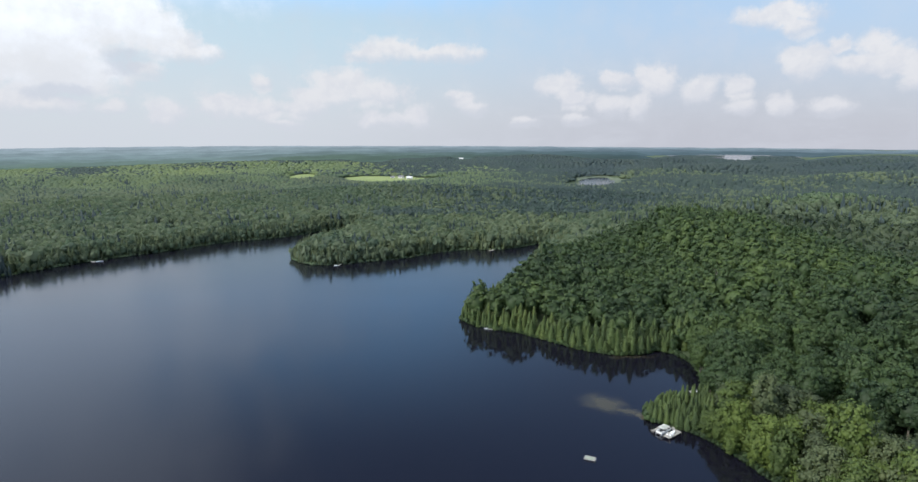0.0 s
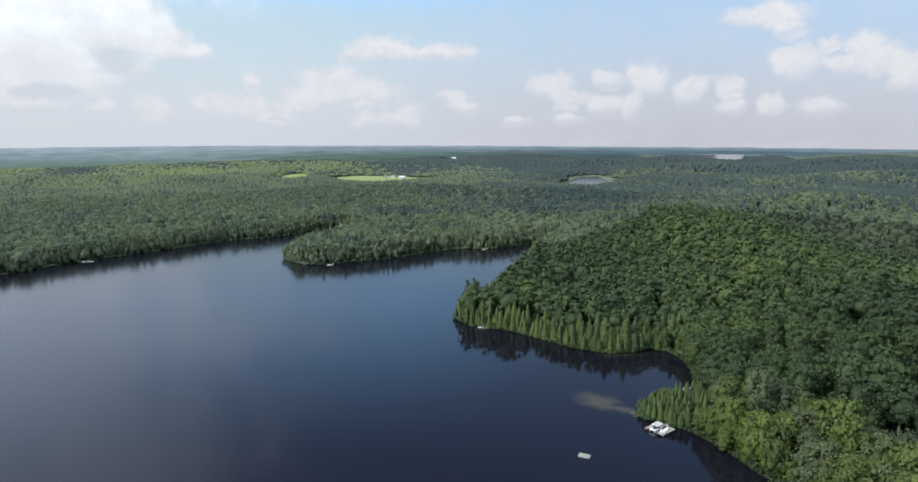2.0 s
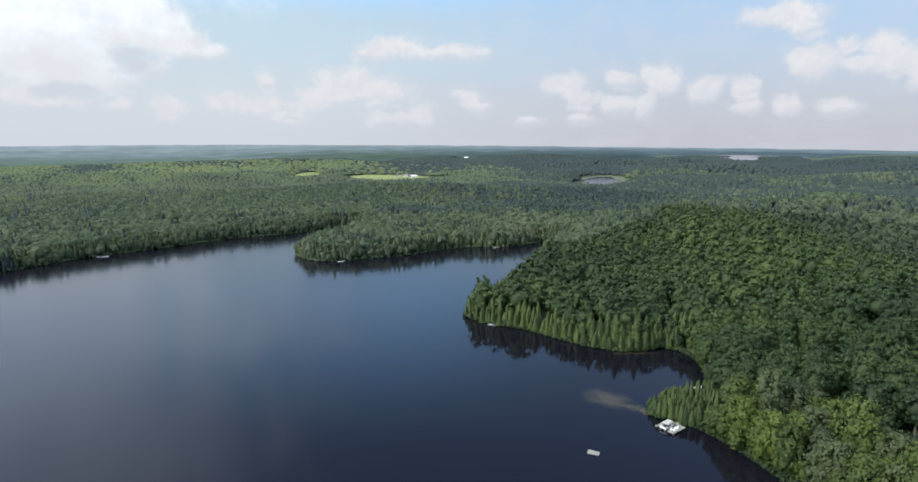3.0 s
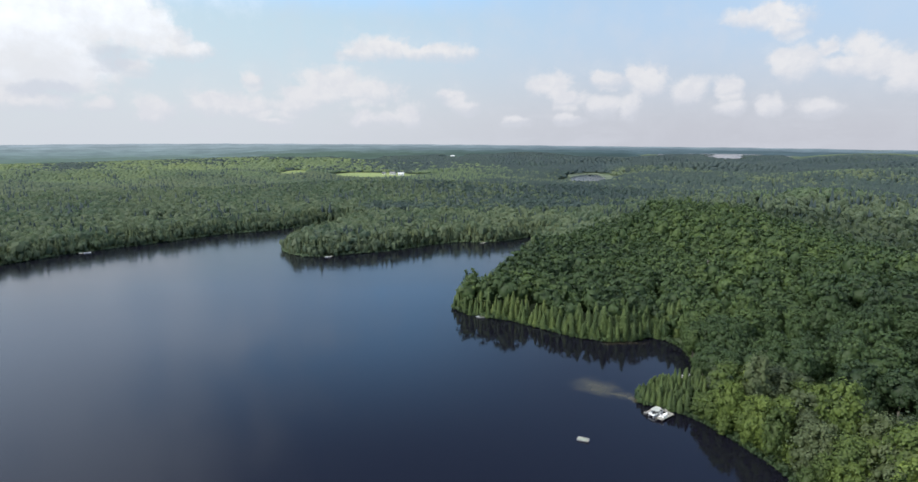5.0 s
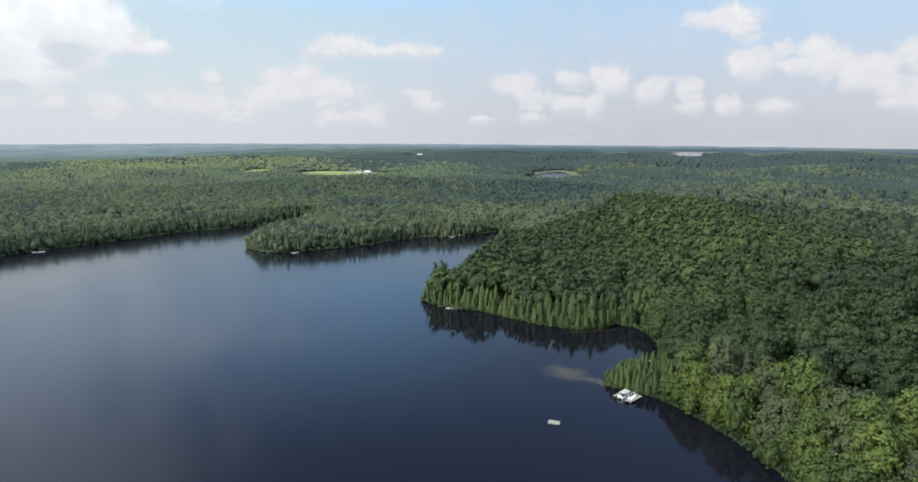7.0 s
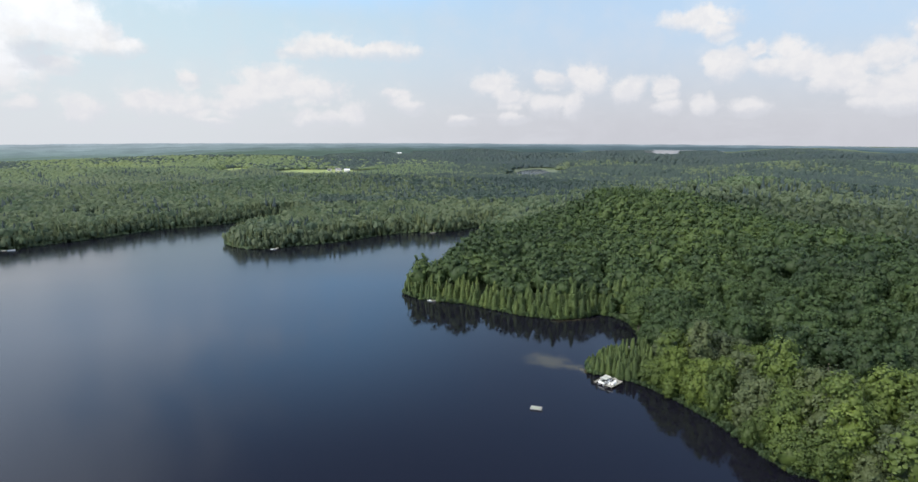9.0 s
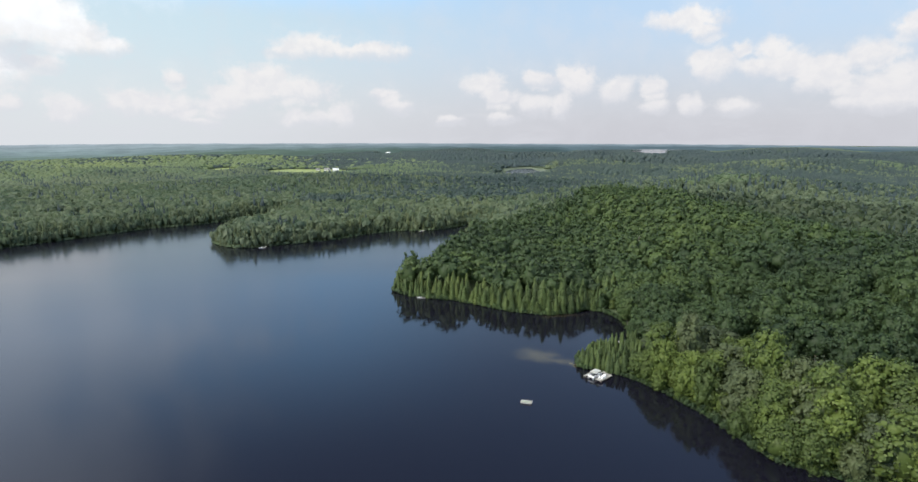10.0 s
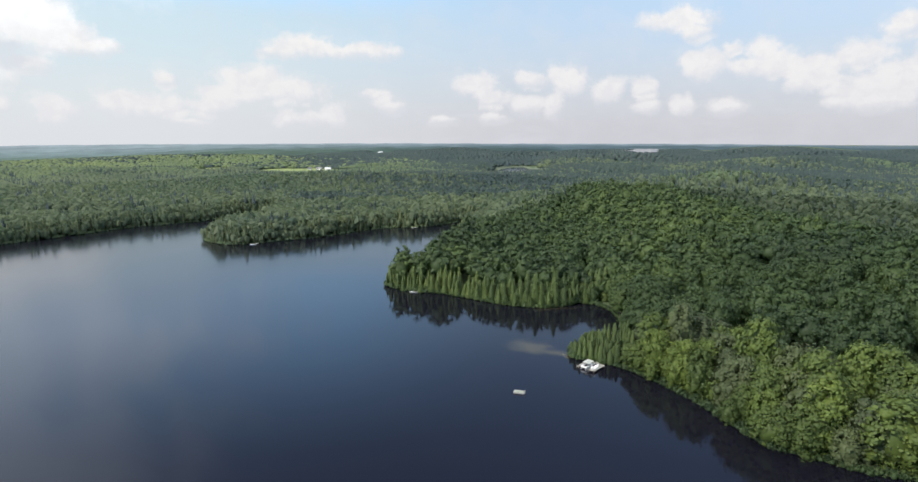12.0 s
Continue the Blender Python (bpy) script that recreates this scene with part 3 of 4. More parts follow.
def broad_crown(rng, half, tall, clumps, sprays, leaf, ragged=0.36):
    """A crown in metres, its base at z = 0: rounded clumps set over an uneven egg-shaped dome, each covered with sprays of leaves."""
    soup = Soup()
    gold, lean = rng.uniform(0, 6.28), rng.uniform(0, 6.28)

    def reach(h, a):
        r = math.sqrt(max(0.0, 1 - ((h - 0.45) / 0.57) ** 2)) if h > 0.45 else 0.70 + 0.30 * h / 0.45
        return half * r * (1 + 0.16 * math.sin(2 * a + gold) + 0.10 * math.sin(3 * a + lean))

    body, faces = ICO2 if clumps > 10 else ICO1
    soup.add(body * np.array((half * 0.66, half * 0.66, tall * 0.37)) * rng.uniform(0.80, 1.08, (len(body), 1)) + np.array((0, 0, tall * 0.43)), faces)
    for k in range(clumps):
        h = ((k + 0.5) / clumps) ** 0.82
        a = gold + k * 2.39996 + rng.uniform(-0.4, 0.4)
        r = half * rng.uniform(0.22, 0.46) * (1.08 - 0.22 * h)
        wide = max(0.0, reach(h, a) - r * 0.75)
        c = np.array((wide * math.cos(a), wide * math.sin(a), min(h * tall, tall - r * 0.8) + rng.uniform(-0.2, 0.2) * r))
        v, f = ICO1
        soup.add(c + v * rng.uniform(0.35, 0.85, (len(v), 1)) * r, f)
        per = max(1, int(sprays * (r / half) ** 2 * 7.4 / clumps + rng.uniform(0, 1)))
        d = rng.normal(0, 1, (per, 3))
        d[:, 2] += 0.35
        d += 0.6 * np.array((math.cos(a), math.sin(a), 0.2)) * (1 - 0.6 * h)
        d /= np.linalg.norm(d, axis=1)[:, None]
        at = c + d * r * rng.uniform(0.60, 1.28, (per, 1))
        out = (at - np.array((0, 0, tall * 0.30))) * np.array((1 / half, 1 / half, 1.5 / tall))
        leaves(soup, rng, at, 0.55 * d + out / np.linalg.norm(out, axis=1)[:, None], leaf, ragged)
    return soup.arrays()


def cone_crown(rng, tiers, arms, core=6):
    """A narrow spire, 1 wide in half and 1 high: ragged tiers of sprays round a slim core."""
    soup = Soup()
    a = np.linspace(0, 2 * math.pi, core, endpoint=False)
    prof = [(0.0, 0.66), (0.10, 0.80), (0.45, 0.52), (0.78, 0.22), (0.97, 0.01)]
    v = np.array([(r * math.cos(t) * rng.uniform(0.75, 1.1), r * math.sin(t) * rng.uniform(0.75, 1.1), h) for h, r in prof for t in a])
    f = np.array([(k * core + i, k * core + (i + 1) % core, (k + 1) * core + (i + 1) % core, (k + 1) * core + i) for k in range(4) for i in range(core)])
    soup.add(v, f)
    V = []
    lop = rng.uniform(0, 6.28)
    z = np.array((0, 0, 1.0))
    for k in range(tiers):
        h = 0.01 + 0.93 * (k / tiers) ** 0.92
        wide = (1 - h) ** 0.75 * (0.75 + 0.25 * min(1, h / 0.12)) * rng.uniform(0.82, 1.12)
        for i in range(arms):
            t = 6.283 * (i + rng.uniform(-0.35, 0.35)) / arms + k * 1.9
            r = wide * rng.uniform(0.65, 1.15) * (1 + 0.12 * math.sin(t + lop))
            d, q = np.array((math.cos(t), math.sin(t), 0)), np.array((-math.sin(t), math.cos(t), 0))
            w = (0.95 / arms * 2.2) * wide + 0.05
            lift = rng.uniform(-0.03, 0.035)
            V += [d * r * 0.25 + z * (h + 0.075), d * r * 0.70 + q * w + z * (h + 0.025), d * r + z * (h + lift + 0.02), d * r * 0.70 - q * w + z * (h + 0.025)]
    V = np.array(V)
    soup.add(V, np.arange(len(V)).reshape(-1, 4))
    return soup.arrays()


def fill_mesh(name, v, t, q, mat, tint=None):
    me = bpy.data.meshes.new(name)
    n, nt_, nq = len(v), len(t), len(q)
    me.vertices.add(n)
    me.vertices.foreach_set("co", np.ascontiguousarray(v, dtype=np.float32).ravel())
    me.loops.add(3 * nt_ + 4 * nq)
    me.loops.foreach_set("vertex_index", np.concatenate((t.ravel(), q.ravel())).astype(np.int32))
    me.polygons.add(nt_ + nq)
    start = np.concatenate((np.arange(nt_) * 3, 3 * nt_ + np.arange(nq) * 4)).astype(np.int32)
    me.polygons.foreach_set("loop_start", start)
    me.update(calc_edges=True)
    me.validate()
    if tint is not None:
        me.attributes.new("tint", "FLOAT", "POINT").data.foreach_set("value", np.ascontiguousarray(tint, dtype=np.float32))
    me.materials.append(mat)
    return me


def joined(name, label, mat, shapes, rows):
    """One mesh of many trees too far to pick apart: rows of x, y, z, half width, height, turn, which shape, tint."""
    V, T, Q, C, n = [], [], [], [], 0
    rows = np.asarray(rows)
    if not len(rows):
        return None
    for k, (v, t, q) in enumerate(shapes):
        sel = rows[rows[:, 6].astype(int) == k]
        if not len(sel):
            continue
        c, s = np.cos(sel[:, 5])[:, None], np.sin(sel[:, 5])[:, None]
        x = (v[:, 0] * c - v[:, 1] * s) * sel[:, 3:4] + sel[:, 0:1]
        y = (v[:, 0] * s + v[:, 1] * c) * sel[:, 3:4] + sel[:, 1:2]
        z = v[:, 2] * sel[:, 4:5] + sel[:, 2:3]
        V.append(np.stack((x, y, z), -1).reshape(-1, 3))
        off = (n + np.arange(len(sel)) * len(v))[:, None, None]
        T.append((t[None] + off).reshape(-1, 3)), Q.append((q[None] + off).reshape(-1, 4))
        C.append(np.repeat(sel[:, 7], len(v)))
        n += len(sel) * len(v)
    me = fill_mesh(name, np.concatenate(V), np.concatenate(T).astype(int), np.concatenate(Q).astype(int), mat, np.concatenate(C))
    return tagged(new(name, me), label, "forest", kind="stuff")


def trunk_mesh(name, rng, height, base, limbs):
    bm = bmesh.new()

    def stick(a, b, r0, r1, sides=6):
        a, b = Vector(a), Vector(b)
        turn = (b - a).to_track_quat("Z", "Y").to_matrix()
        rings = [[bm.verts.new(p + turn @ Vector((r * math.cos(6.283 * i / sides), r * math.sin(6.283 * i / sides), 0))) for i in range(sides)] for p, r in ((a, r0), (b, r1))]
        for i in range(sides):
            bm.faces.new((rings[0][i], rings[0][(i + 1) % sides], rings[1][(i + 1) % sides], rings[1][i]))
        bm.faces.new(rings[1])

    bend = Vector((rng.uniform(-0.2, 0.2), rng.uniform(-0.2, 0.2), height * 0.45))
    stick((0, 0, -0.4), bend, base, base * 0.7)
    stick(bend, (bend.x, bend.y, height), base * 0.7, base * 0.15)
    for k in range(limbs):
        a = k * 2.4 + rng.uniform(-0.3, 0.3)
        h = height * rng.uniform(0.4, 0.7)
        r = height * rng.uniform(0.16, 0.24)
        stick((bend.x, bend.y, h), (r * math.cos(a), r * math.sin(a), h + height * 0.16), base * 0.4, base * 0.1, 5)
    me = bpy.data.meshes.new(name)
    bm.to_mesh(me)
    bm.free()
    me.materials.append(BARK)
    return me


def part(name, me, parent, label=""):
    ob = new(name, me)
    ob.parent = parent
    return tagged(ob, label)


def tree_models(rng, kind):
    """A few trees with trunk and crown, to be copied."""
    made = []
    for k in range(6):
        top = new("broadleaf_tree" if kind != "cone" else "cedar_tree")
        if kind != "cone":
            v, t, q = broad_crown(rng, 3.9, 11.4, 32, 1650, 0.28) if kind == "bank" else broad_crown(rng, 3.9, 8.4, 24, 1300, 0.285)
            v = v + np.array((0, 0, -0.7 if kind == "bank" else 3.2))
            part("trunk", trunk_mesh("trunk", rng, 8.2, 0.22, 4), top)
            part("crown", fill_mesh("crown", v, t, q, LEAF if kind != "bank" else BANK_GREY if k % 3 == 1 else SUNNY_BANK_LEAF), top)
            if kind == "bank":
                tagged(top, "greyish green broadleaf tree on the lake bank" if k % 3 == 1 else "light yellow-green broadleaf tree on the lake bank", "tree", "broadleaf trees on the lake bank")
            else:
                tagged(top, "leafy deep green broadleaf tree with a rounded crown", "tree", "broadleaf trees on the wooded hill")
        else:
            v, t, q = cone_crown(rng, 20, 8)
            v = v * np.array((2.3, 2.3, 9.4)) + np.array((0, 0, 0.2))
            part("trunk", trunk_mesh("trunk", rng, 8.6, 0.13, 0), top)
            part("crown", fill_mesh("crown", v, t, q, NEEDLE), top)
            tagged(top, "narrow green cedar tree at the water's edge", "tree", "cedars along the shore")
        made.append(top)
    return made


def scatter(step, r0, r1, a0, a1, rng):
    """An uneven grid of places in a sector: x, y."""
    n = int(2 * r1 / step) + 2
    i, j = np.meshgrid(np.arange(n), np.arange(n), indexing="ij")
    x = -r1 + (i + (j % 2) * 0.5 + rng.uniform(-0.38, 0.38, i.shape)) * step
    y = -r1 + (j + rng.uniform(-0.38, 0.38, i.shape)) * step
    r, a = np.hypot(x, y), np.degrees(np.arctan2(x, y))
    ok = (r >= r0) & (r < r1) & (a > a0) & (a < a1)
    return x[ok], y[ok]


def waver(x, y, seed):
    return np.sin(x * 0.045 + seed) * np.sin(y * 0.038 + seed * 2.1) + 0.6 * np.sin(x * 0.11 + y * 0.07 + seed * 3.7)


SHRUB_EDGE = []


def near_bank(x, y):
    return (x > 60) & (x < 112) & (y > 50) & ((y < 147) | ((y > 172) & (y < 200)))


def plant_shrubs(rng):
    """Low leafy growth hanging over the water's edge."""
    a, b = SHORE, np.roll(SHORE, -1, 0)
    edge = []
    for (ax, ay), (bx, by) in zip(a, b):
        n = int(math.hypot(bx - ax, by - ay) / 0.9 + rng.uniform(0, 1))
        edge += [(ax + (bx - ax) * (k + 0.5) / n, ay + (by - ay) * (k + 0.5) / n) for k in range(n)]
    edge = np.array(edge) + rng.uniform(-0.35, 0.35, (len(edge), 2))
    whole = edge
    edge = edge[near_bank(edge[:, 0], edge[:, 1])]
    SHRUB_EDGE.append(whole[~near_bank(whole[:, 0], whole[:, 1])])
    px, py = scatter(2.6, 0, 200, 10, 60, rng)
    d = lake_distance(px, py)
    ok = (d > 0.8) & (d < 3.4) & (px < 112) & (py < 148) & (px > 60)
    x, y = np.concatenate((edge[:, 0], px[ok])), np.concatenate((edge[:, 1], py[ok]))
    order = np.argsort(np.hypot(x - 72, y - 125))[:300]
    models = []
    for _ in range(4):
        v, t, q = broad_crown(rng, 1.3, 2.3, 6, 150, 0.17)
        top = new("shrub")
        part("stem", trunk_mesh("stem", rng, 1.3, 0.05, 3), top)
        part("crown", fill_mesh("crown", v + np.array((0, 0, -0.15)), t, q, LEAF), top)
        tagged(top, "low leafy green shrub hanging over the water's edge", "shrub", "shrubs along the shore")
        models.append(top)
    z = np.maximum(ground_z(x, y), 0.0)
    for n, k in enumerate(order):
        s = rng.uniform(0.45, 0.85)
        ob = models[n] if n < 4 else copy_thing(models[n % 4], Matrix.Identity(4))
        ob.matrix_basis = Matrix.Translation((x[k], y[k], z[k])) @ Matrix.Rotation(rng.uniform(0, 6.28), 4, "Z") @ Matrix.Diagonal((s, s, s * rng.uniform(0.8, 1.2), 1))


def plant_forest():
    rng = np.random.RandomState(11)
    unit = np.array((1 / 3.9, 1 / 3.9, 1 / 8.4))
    broad_mid = [(v * unit, t, q) for v, t, q in (broad_crown(rng, 3.9, 8.4, 11, 180, 0.57) for _ in range(8))]
    broad_low = [(v * unit, t, q) for v, t, q in (broad_crown(rng, 3.9, 8.4, 6, 56, 0.80) for _ in range(8))]
    cone_mid = [cone_crown(rng, 8, 6, 5) for _ in range(5)]
    cone_low = [cone_crown(rng, 5, 5, 4) for _ in range(5)]
    # far crowns: leafy domes, plain domes, small blunt caps and plain spires
    dome, far, caps = [], [], []
    for _ in range(8):
        v, f = ICO1
        keep = np.array([k for k in f if v[k][:, 2].mean() > -0.5])
        soup = Soup()
        soup.add(v * rng.uniform(0.66, 0.94, (len(v), 1)) * np.array((1, 1, 0.5)) + np.array((0, 0, 0.46)), keep)
        d = rng.normal(0, 1, (12, 3))
        d[:, 2] = np.abs(d[:, 2]) * 0.9 - 0.25
        d /= np.linalg.norm(d, axis=1)[:, None]
        leaves(soup, rng, d * np.array((0.85, 0.85, 0.44)) * rng.uniform(0.85, 1.1, (12, 1)) + np.array((0, 0, 0.5)), d + np.array((0, 0, 0.3)), 0.38, 0.35)
        dome.append(soup.arrays())
        for made, sides, levels in ((far, 5, ((0.80, 0.0), (1.0, 0.42), (0.62, 0.82))), (caps, 4, ((0.95, 0.15), (0.72, 0.74)))):
            ang = np.arange(sides) * 2 * math.pi / sides
            rings = [np.stack((r * np.cos(ang + o) * rng.uniform(0.75, 1.2, sides), r * np.sin(ang + o) * rng.uniform(0.75, 1.2, sides), h + rng.uniform(-0.08, 0.08, sides)), 1)
                     for (r, h), o in zip(levels, rng.uniform(0, 0.5, 3))]
            v = np.concatenate(rings + [np.array([(rng.uniform(-0.2, 0.2), rng.uniform(-0.2, 0.2), 1.0)])])
            tri = []
            for k in range(len(levels) - 1):
                for i in range(sides):
                    p, q, r, u = k * sides + i, k * sides + (i + 1) % sides, (k + 1) * sides + (i + 1) % sides, (k + 1) * sides + i
                    tri += [(p, q, r), (p, r, u)]
            tri += [(len(levels) * sides - sides + i, len(levels) * sides - sides + (i + 1) % sides, len(v) - 1) for i in range(sides)]
            made.append((v, np.array(tri), np.zeros((0, 4), int)))
    spire = []
    for _ in range(4):
        a = np.arange(5) * 1.2566
        ring = [np.stack((r * np.cos(a + o) * rng.uniform(0.7, 1.2, 5), r * np.sin(a + o) * rng.uniform(0.7, 1.2, 5), np.full(5, h) + rng.uniform(-0.05, 0.05, 5)), 1) for r, h, o in ((1.0, 0.08, 0), (0.75, 0.45, 0.6))]
        v = np.concatenate((ring[0], [(0, 0, 0.78)], ring[1], [(0, 0, 1.0)]))
        f = np.array([(b + i, b + (i + 1) % 5, b + 5) for b in (0, 6) for i in range(5)])
        spire.append((v, f, np.zeros((0, 4), int)))

    def rows(x, y, wide, tall, kinds, sink):
        n = len(x)
        z = ground_z(x, y) + sink
        return np.stack((x, y, z, wide, tall, rng.uniform(0, 6.28, n), rng.randint(0, kinds, n), rng.uniform(0, 1, n)), 1)

    def clear(x, y):
        return (in_oval(x, y, PONDS) > 1.06) & (in_oval(x, y, MEADOWS) > 1.03)

    # trees shortened round ponds and meadows so that these show from the camera
    def lowered(x, y):
        return np.clip((np.minimum(in_oval(x, y, PONDS), in_oval(x, y, MEADOWS) + 0.1) - 1.06) / 0.6, 0.0, 1.0) * 0.60 + 0.40

    def across(x, y):
        return (y > 335 + 0.5 * x) & (x < 150) | (y > 470)

    def on_hill(x, y):
        return (sum(h * np.exp(-((x - cx) / w) ** 2 - ((y - cy) / l) ** 2) for cx, cy, w, l, h in HILLS[:2]) > 4.2) | (y < 215)

    # near and middle woods, closer and smaller beyond the water
    x, y = scatter(6.1, 0, 520, -50, 60, rng)
    fx, fy = scatter(4.7, 330, 520, -50, 60, rng)
    own, over = ~across(x, y), across(fx, fy)
    x, y = np.concatenate((x[own], fx[over])), np.concatenate((y[own], fy[over]))
    d = lake_distance(x, y)
    ok = (d > 3.0) & clear(x, y)
    x, y, d = x[ok], y[ok], d[ok]
    k = np.clip(((x - 57) * 16 + (y - 132) * 37) / 1625, 0, 1)
    ok = ~((y > 147) & (y < 176) & (x < 70)) & (np.hypot(x - 57 - 16 * k, y - 132 - 37 * k) > 4.5)
    x, y, d = x[ok], y[ok], d[ok]
    ok = np.hypot(x - 56, y - 151) > 9.5
    x, y, d = x[ok], y[ok], d[ok]
    leafy_bank = (y < 152) & (x > 58)
    leafy_bank |= (x > 73) & (y > 160) & (y < 200)
    spiry = np.where(leafy_bank, 0.0, np.clip(1.2 - d / 13, 0.0, 0.9))
    spiry = np.maximum(spiry, np.where(across(x, y) | (x > 240), 0.17 + 0.20 * waver(x, y, 2.0), np.where(leafy_bank, 0.0, 0.03 + 0.03 * waver(x, y, 0.7))))
    cone = rng.uniform(0, 1, len(x)) < spiry
    # closer rows of cedars on the bank
    sx, sy = scatter(2.05, 0, 540, -50, 60, rng)
    sd = lake_distance(sx, sy)
    tongue = (sx < 72) & (sy > 148) & (sy < 175)
    ok = (sd > -0.3) & ((sd < 8.5 + 3 * waver(sx, sy, 1.0)) | tongue) & ~((sy < 148) & (sx > 62)) & (rng.uniform(0, 1, len(sx)) < np.where(sy > 330, 0.45, 0.95))
    k = np.clip(((sx - 57) * 16 + (sy - 132) * 37) / 1625, 0, 1)
    ok &= ~((sx > 73) & (sy > 166) & (sy < 204))
    ok &= np.hypot(sx - 57 - 16 * k, sy - 132 - 37 * k) > np.where(sy > 160, 3.5, 1.0)
    sx, sy, sd = sx[ok], sy[ok], sd[ok]
    tx, ty = scatter(1.7, 0, 190, 10, 30, rng)
    td = lake_distance(tx, ty)
    k = (td > 0.0) & (tx < 70) & ((ty > 149) | (np.hypot(tx - 56, ty - 151) < 9)) & (ty < 168) & ~((tx > 64) & (ty > 160))
    sx, sy, sd = np.concatenate((sx, tx[k])), np.concatenate((sy, ty[k])), np.concatenate((sd, td[k]))
    low = np.where((sy < 174) & (sx < 76), 0.58 + 0.010 * np.clip(sx - 52, 0, 30), 1.0) * (0.72 + 0.28 * np.clip(sd / 6, 0, 1))
    # smaller trees on the leafy bank, and shrubs over the water
    bx, by = scatter(3.4, 0, 560, -50, 60, rng)
    bd = lake_distance(bx, by)
    ok = (bd > np.where(np.hypot(bx - 57, by - 146) < 10, 0.8, -0.3)) & (bd < 5.5) & (((by < 150) & (bx > 56)) | ((bx > 74) & (by < 205))) | (by > 330) & (bd > 0.3) & (bd < 7.5)
    ok &= (by > 330) | (rng.uniform(0, 1, len(bx)) < 0.6)
    ok &= np.hypot(bx - 56, by - 151) > 9.5
    bx, by, bd = bx[ok], by[ok], bd[ok]
    plant_shrubs(rng)

    conex, coney = np.concatenate((x[cone], sx)), np.concatenate((y[cone], sy))
    cone_tall = np.concatenate((rng.uniform(0.95, 1.35, cone.sum()), rng.uniform(0.58, 1.12, len(sx)) * low))
    bx2, by2 = np.concatenate((x[~cone], bx)), np.concatenate((y[~cone], by))
    broad_tall = np.concatenate((rng.uniform(0.76, 1.26, (~cone).sum()), np.where(by > 330, 0.50, 0.68) + rng.uniform(-0.10, 0.12, len(bx)) * np.where(by > 330, 1.0, 1.9) + 0.03 * np.clip(bd, 0, 5)))

    behind = lake_distance(bx2, by2)
    broad_tall = np.where((by2 < 148) & (bx2 > 66), broad_tall * np.where(behind < 25, 1.14, np.where(behind < 35, 0.66, 1.0)), broad_tall)

    for kind, X, Y, S in (("broad", bx2, by2, broad_tall), ("cone", conex, coney, cone_tall)):
        # the trees of the near bank and of the wooded point stand alone; the rest are one forest
        near = np.hypot(X - 82, Y - 112) if kind == "broad" else np.minimum(np.hypot(X - 60, Y - 160), np.hypot(X - 50, Y - 208) + 8)
        order = np.argsort(near)
        solo, mass = order[:300], order[300:]
        models = tree_models(rng, kind)
        bank = tree_models(rng, "bank") if kind == "broad" else []
        shore_d = lake_distance(X, Y)
        zs = np.maximum(ground_z(X, Y), 0.0)
        for n, k in enumerate(solo):
            wide = (max(S[k], 0.82) if kind == "cone" else S[k]) * rng.uniform(0.9, 1.2)
            if kind == "cone" and X[k] < 72 and Y[k] < 175:
                wide *= 0.72
            # width of the strip whose leaf colour carries the sunlight
            on_bank = kind == "broad" and shore_d[k] < (30 if Y[k] < 122 else 25) + 6 * math.sin(X[k] * 0.3 + Y[k] * 0.17) and Y[k] < 152
            tall = S[k] * (1.0 if kind == "cone" else rng.uniform(0.76, 1.26) if on_bank else rng.uniform(0.88, 1.18))
            m_ = Matrix.Translation((X[k], Y[k], zs[k])) @ Matrix.Rotation(rng.uniform(0, 6.28), 4, "Z") @ Matrix.Diagonal((wide, wide, tall, 1))
            pool = bank if on_bank else models
            ob = copy_thing(pool[n % 6], Matrix.Identity(4))
            ob.matrix_basis = m_
        for ob in models + bank:
            for child in ob.children:
                bpy.data.objects.remove(child)
            bpy.data.objects.remove(ob)
        if kind == "broad":
            first, later = mass[:760], mass[760:]
            low = ~on_hill(X[first], Y[first]) & (X[first] > 200)
            # oval of the second hill that gets the painted sunlight
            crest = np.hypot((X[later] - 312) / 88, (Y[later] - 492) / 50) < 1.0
            past = across(X[later], Y[later]) & ~crest
            hill = ~past & (on_hill(X[later], Y[later]) | (X[later] < 165))
            dull = rng.uniform(0, 1, len(later)) < 0.78 + 0.3 * waver(X[later], Y[later], 3.0)
            for name, label, mat, shapes, part_of in (("broadleaf_forest", "dense green broadleaf woods covering the hill", LEAF, broad_mid, first[~low]),
                                                      ("valley_edge_forest", "olive-green mixed woods at the foot of the hill", VALLEY, broad_mid, first[low]),
                                                      ("broadleaf_backwoods", "green broadleaf woods on the hill's far slope", LEAF, broad_low, later[hill]),
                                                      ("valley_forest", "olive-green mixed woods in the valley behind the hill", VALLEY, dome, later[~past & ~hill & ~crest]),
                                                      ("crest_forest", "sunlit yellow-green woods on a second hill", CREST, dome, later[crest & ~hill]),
                                                      ("deep_mixed_forest", "deep green woods across the lake", HAZY_GREEN, dome, later[past & ~dull]),
                                                      ("mixed_forest", "olive-green mixed woods across the lake", HAZY_OLIVE, dome, later[past & dull])):
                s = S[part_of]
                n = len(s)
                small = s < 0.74
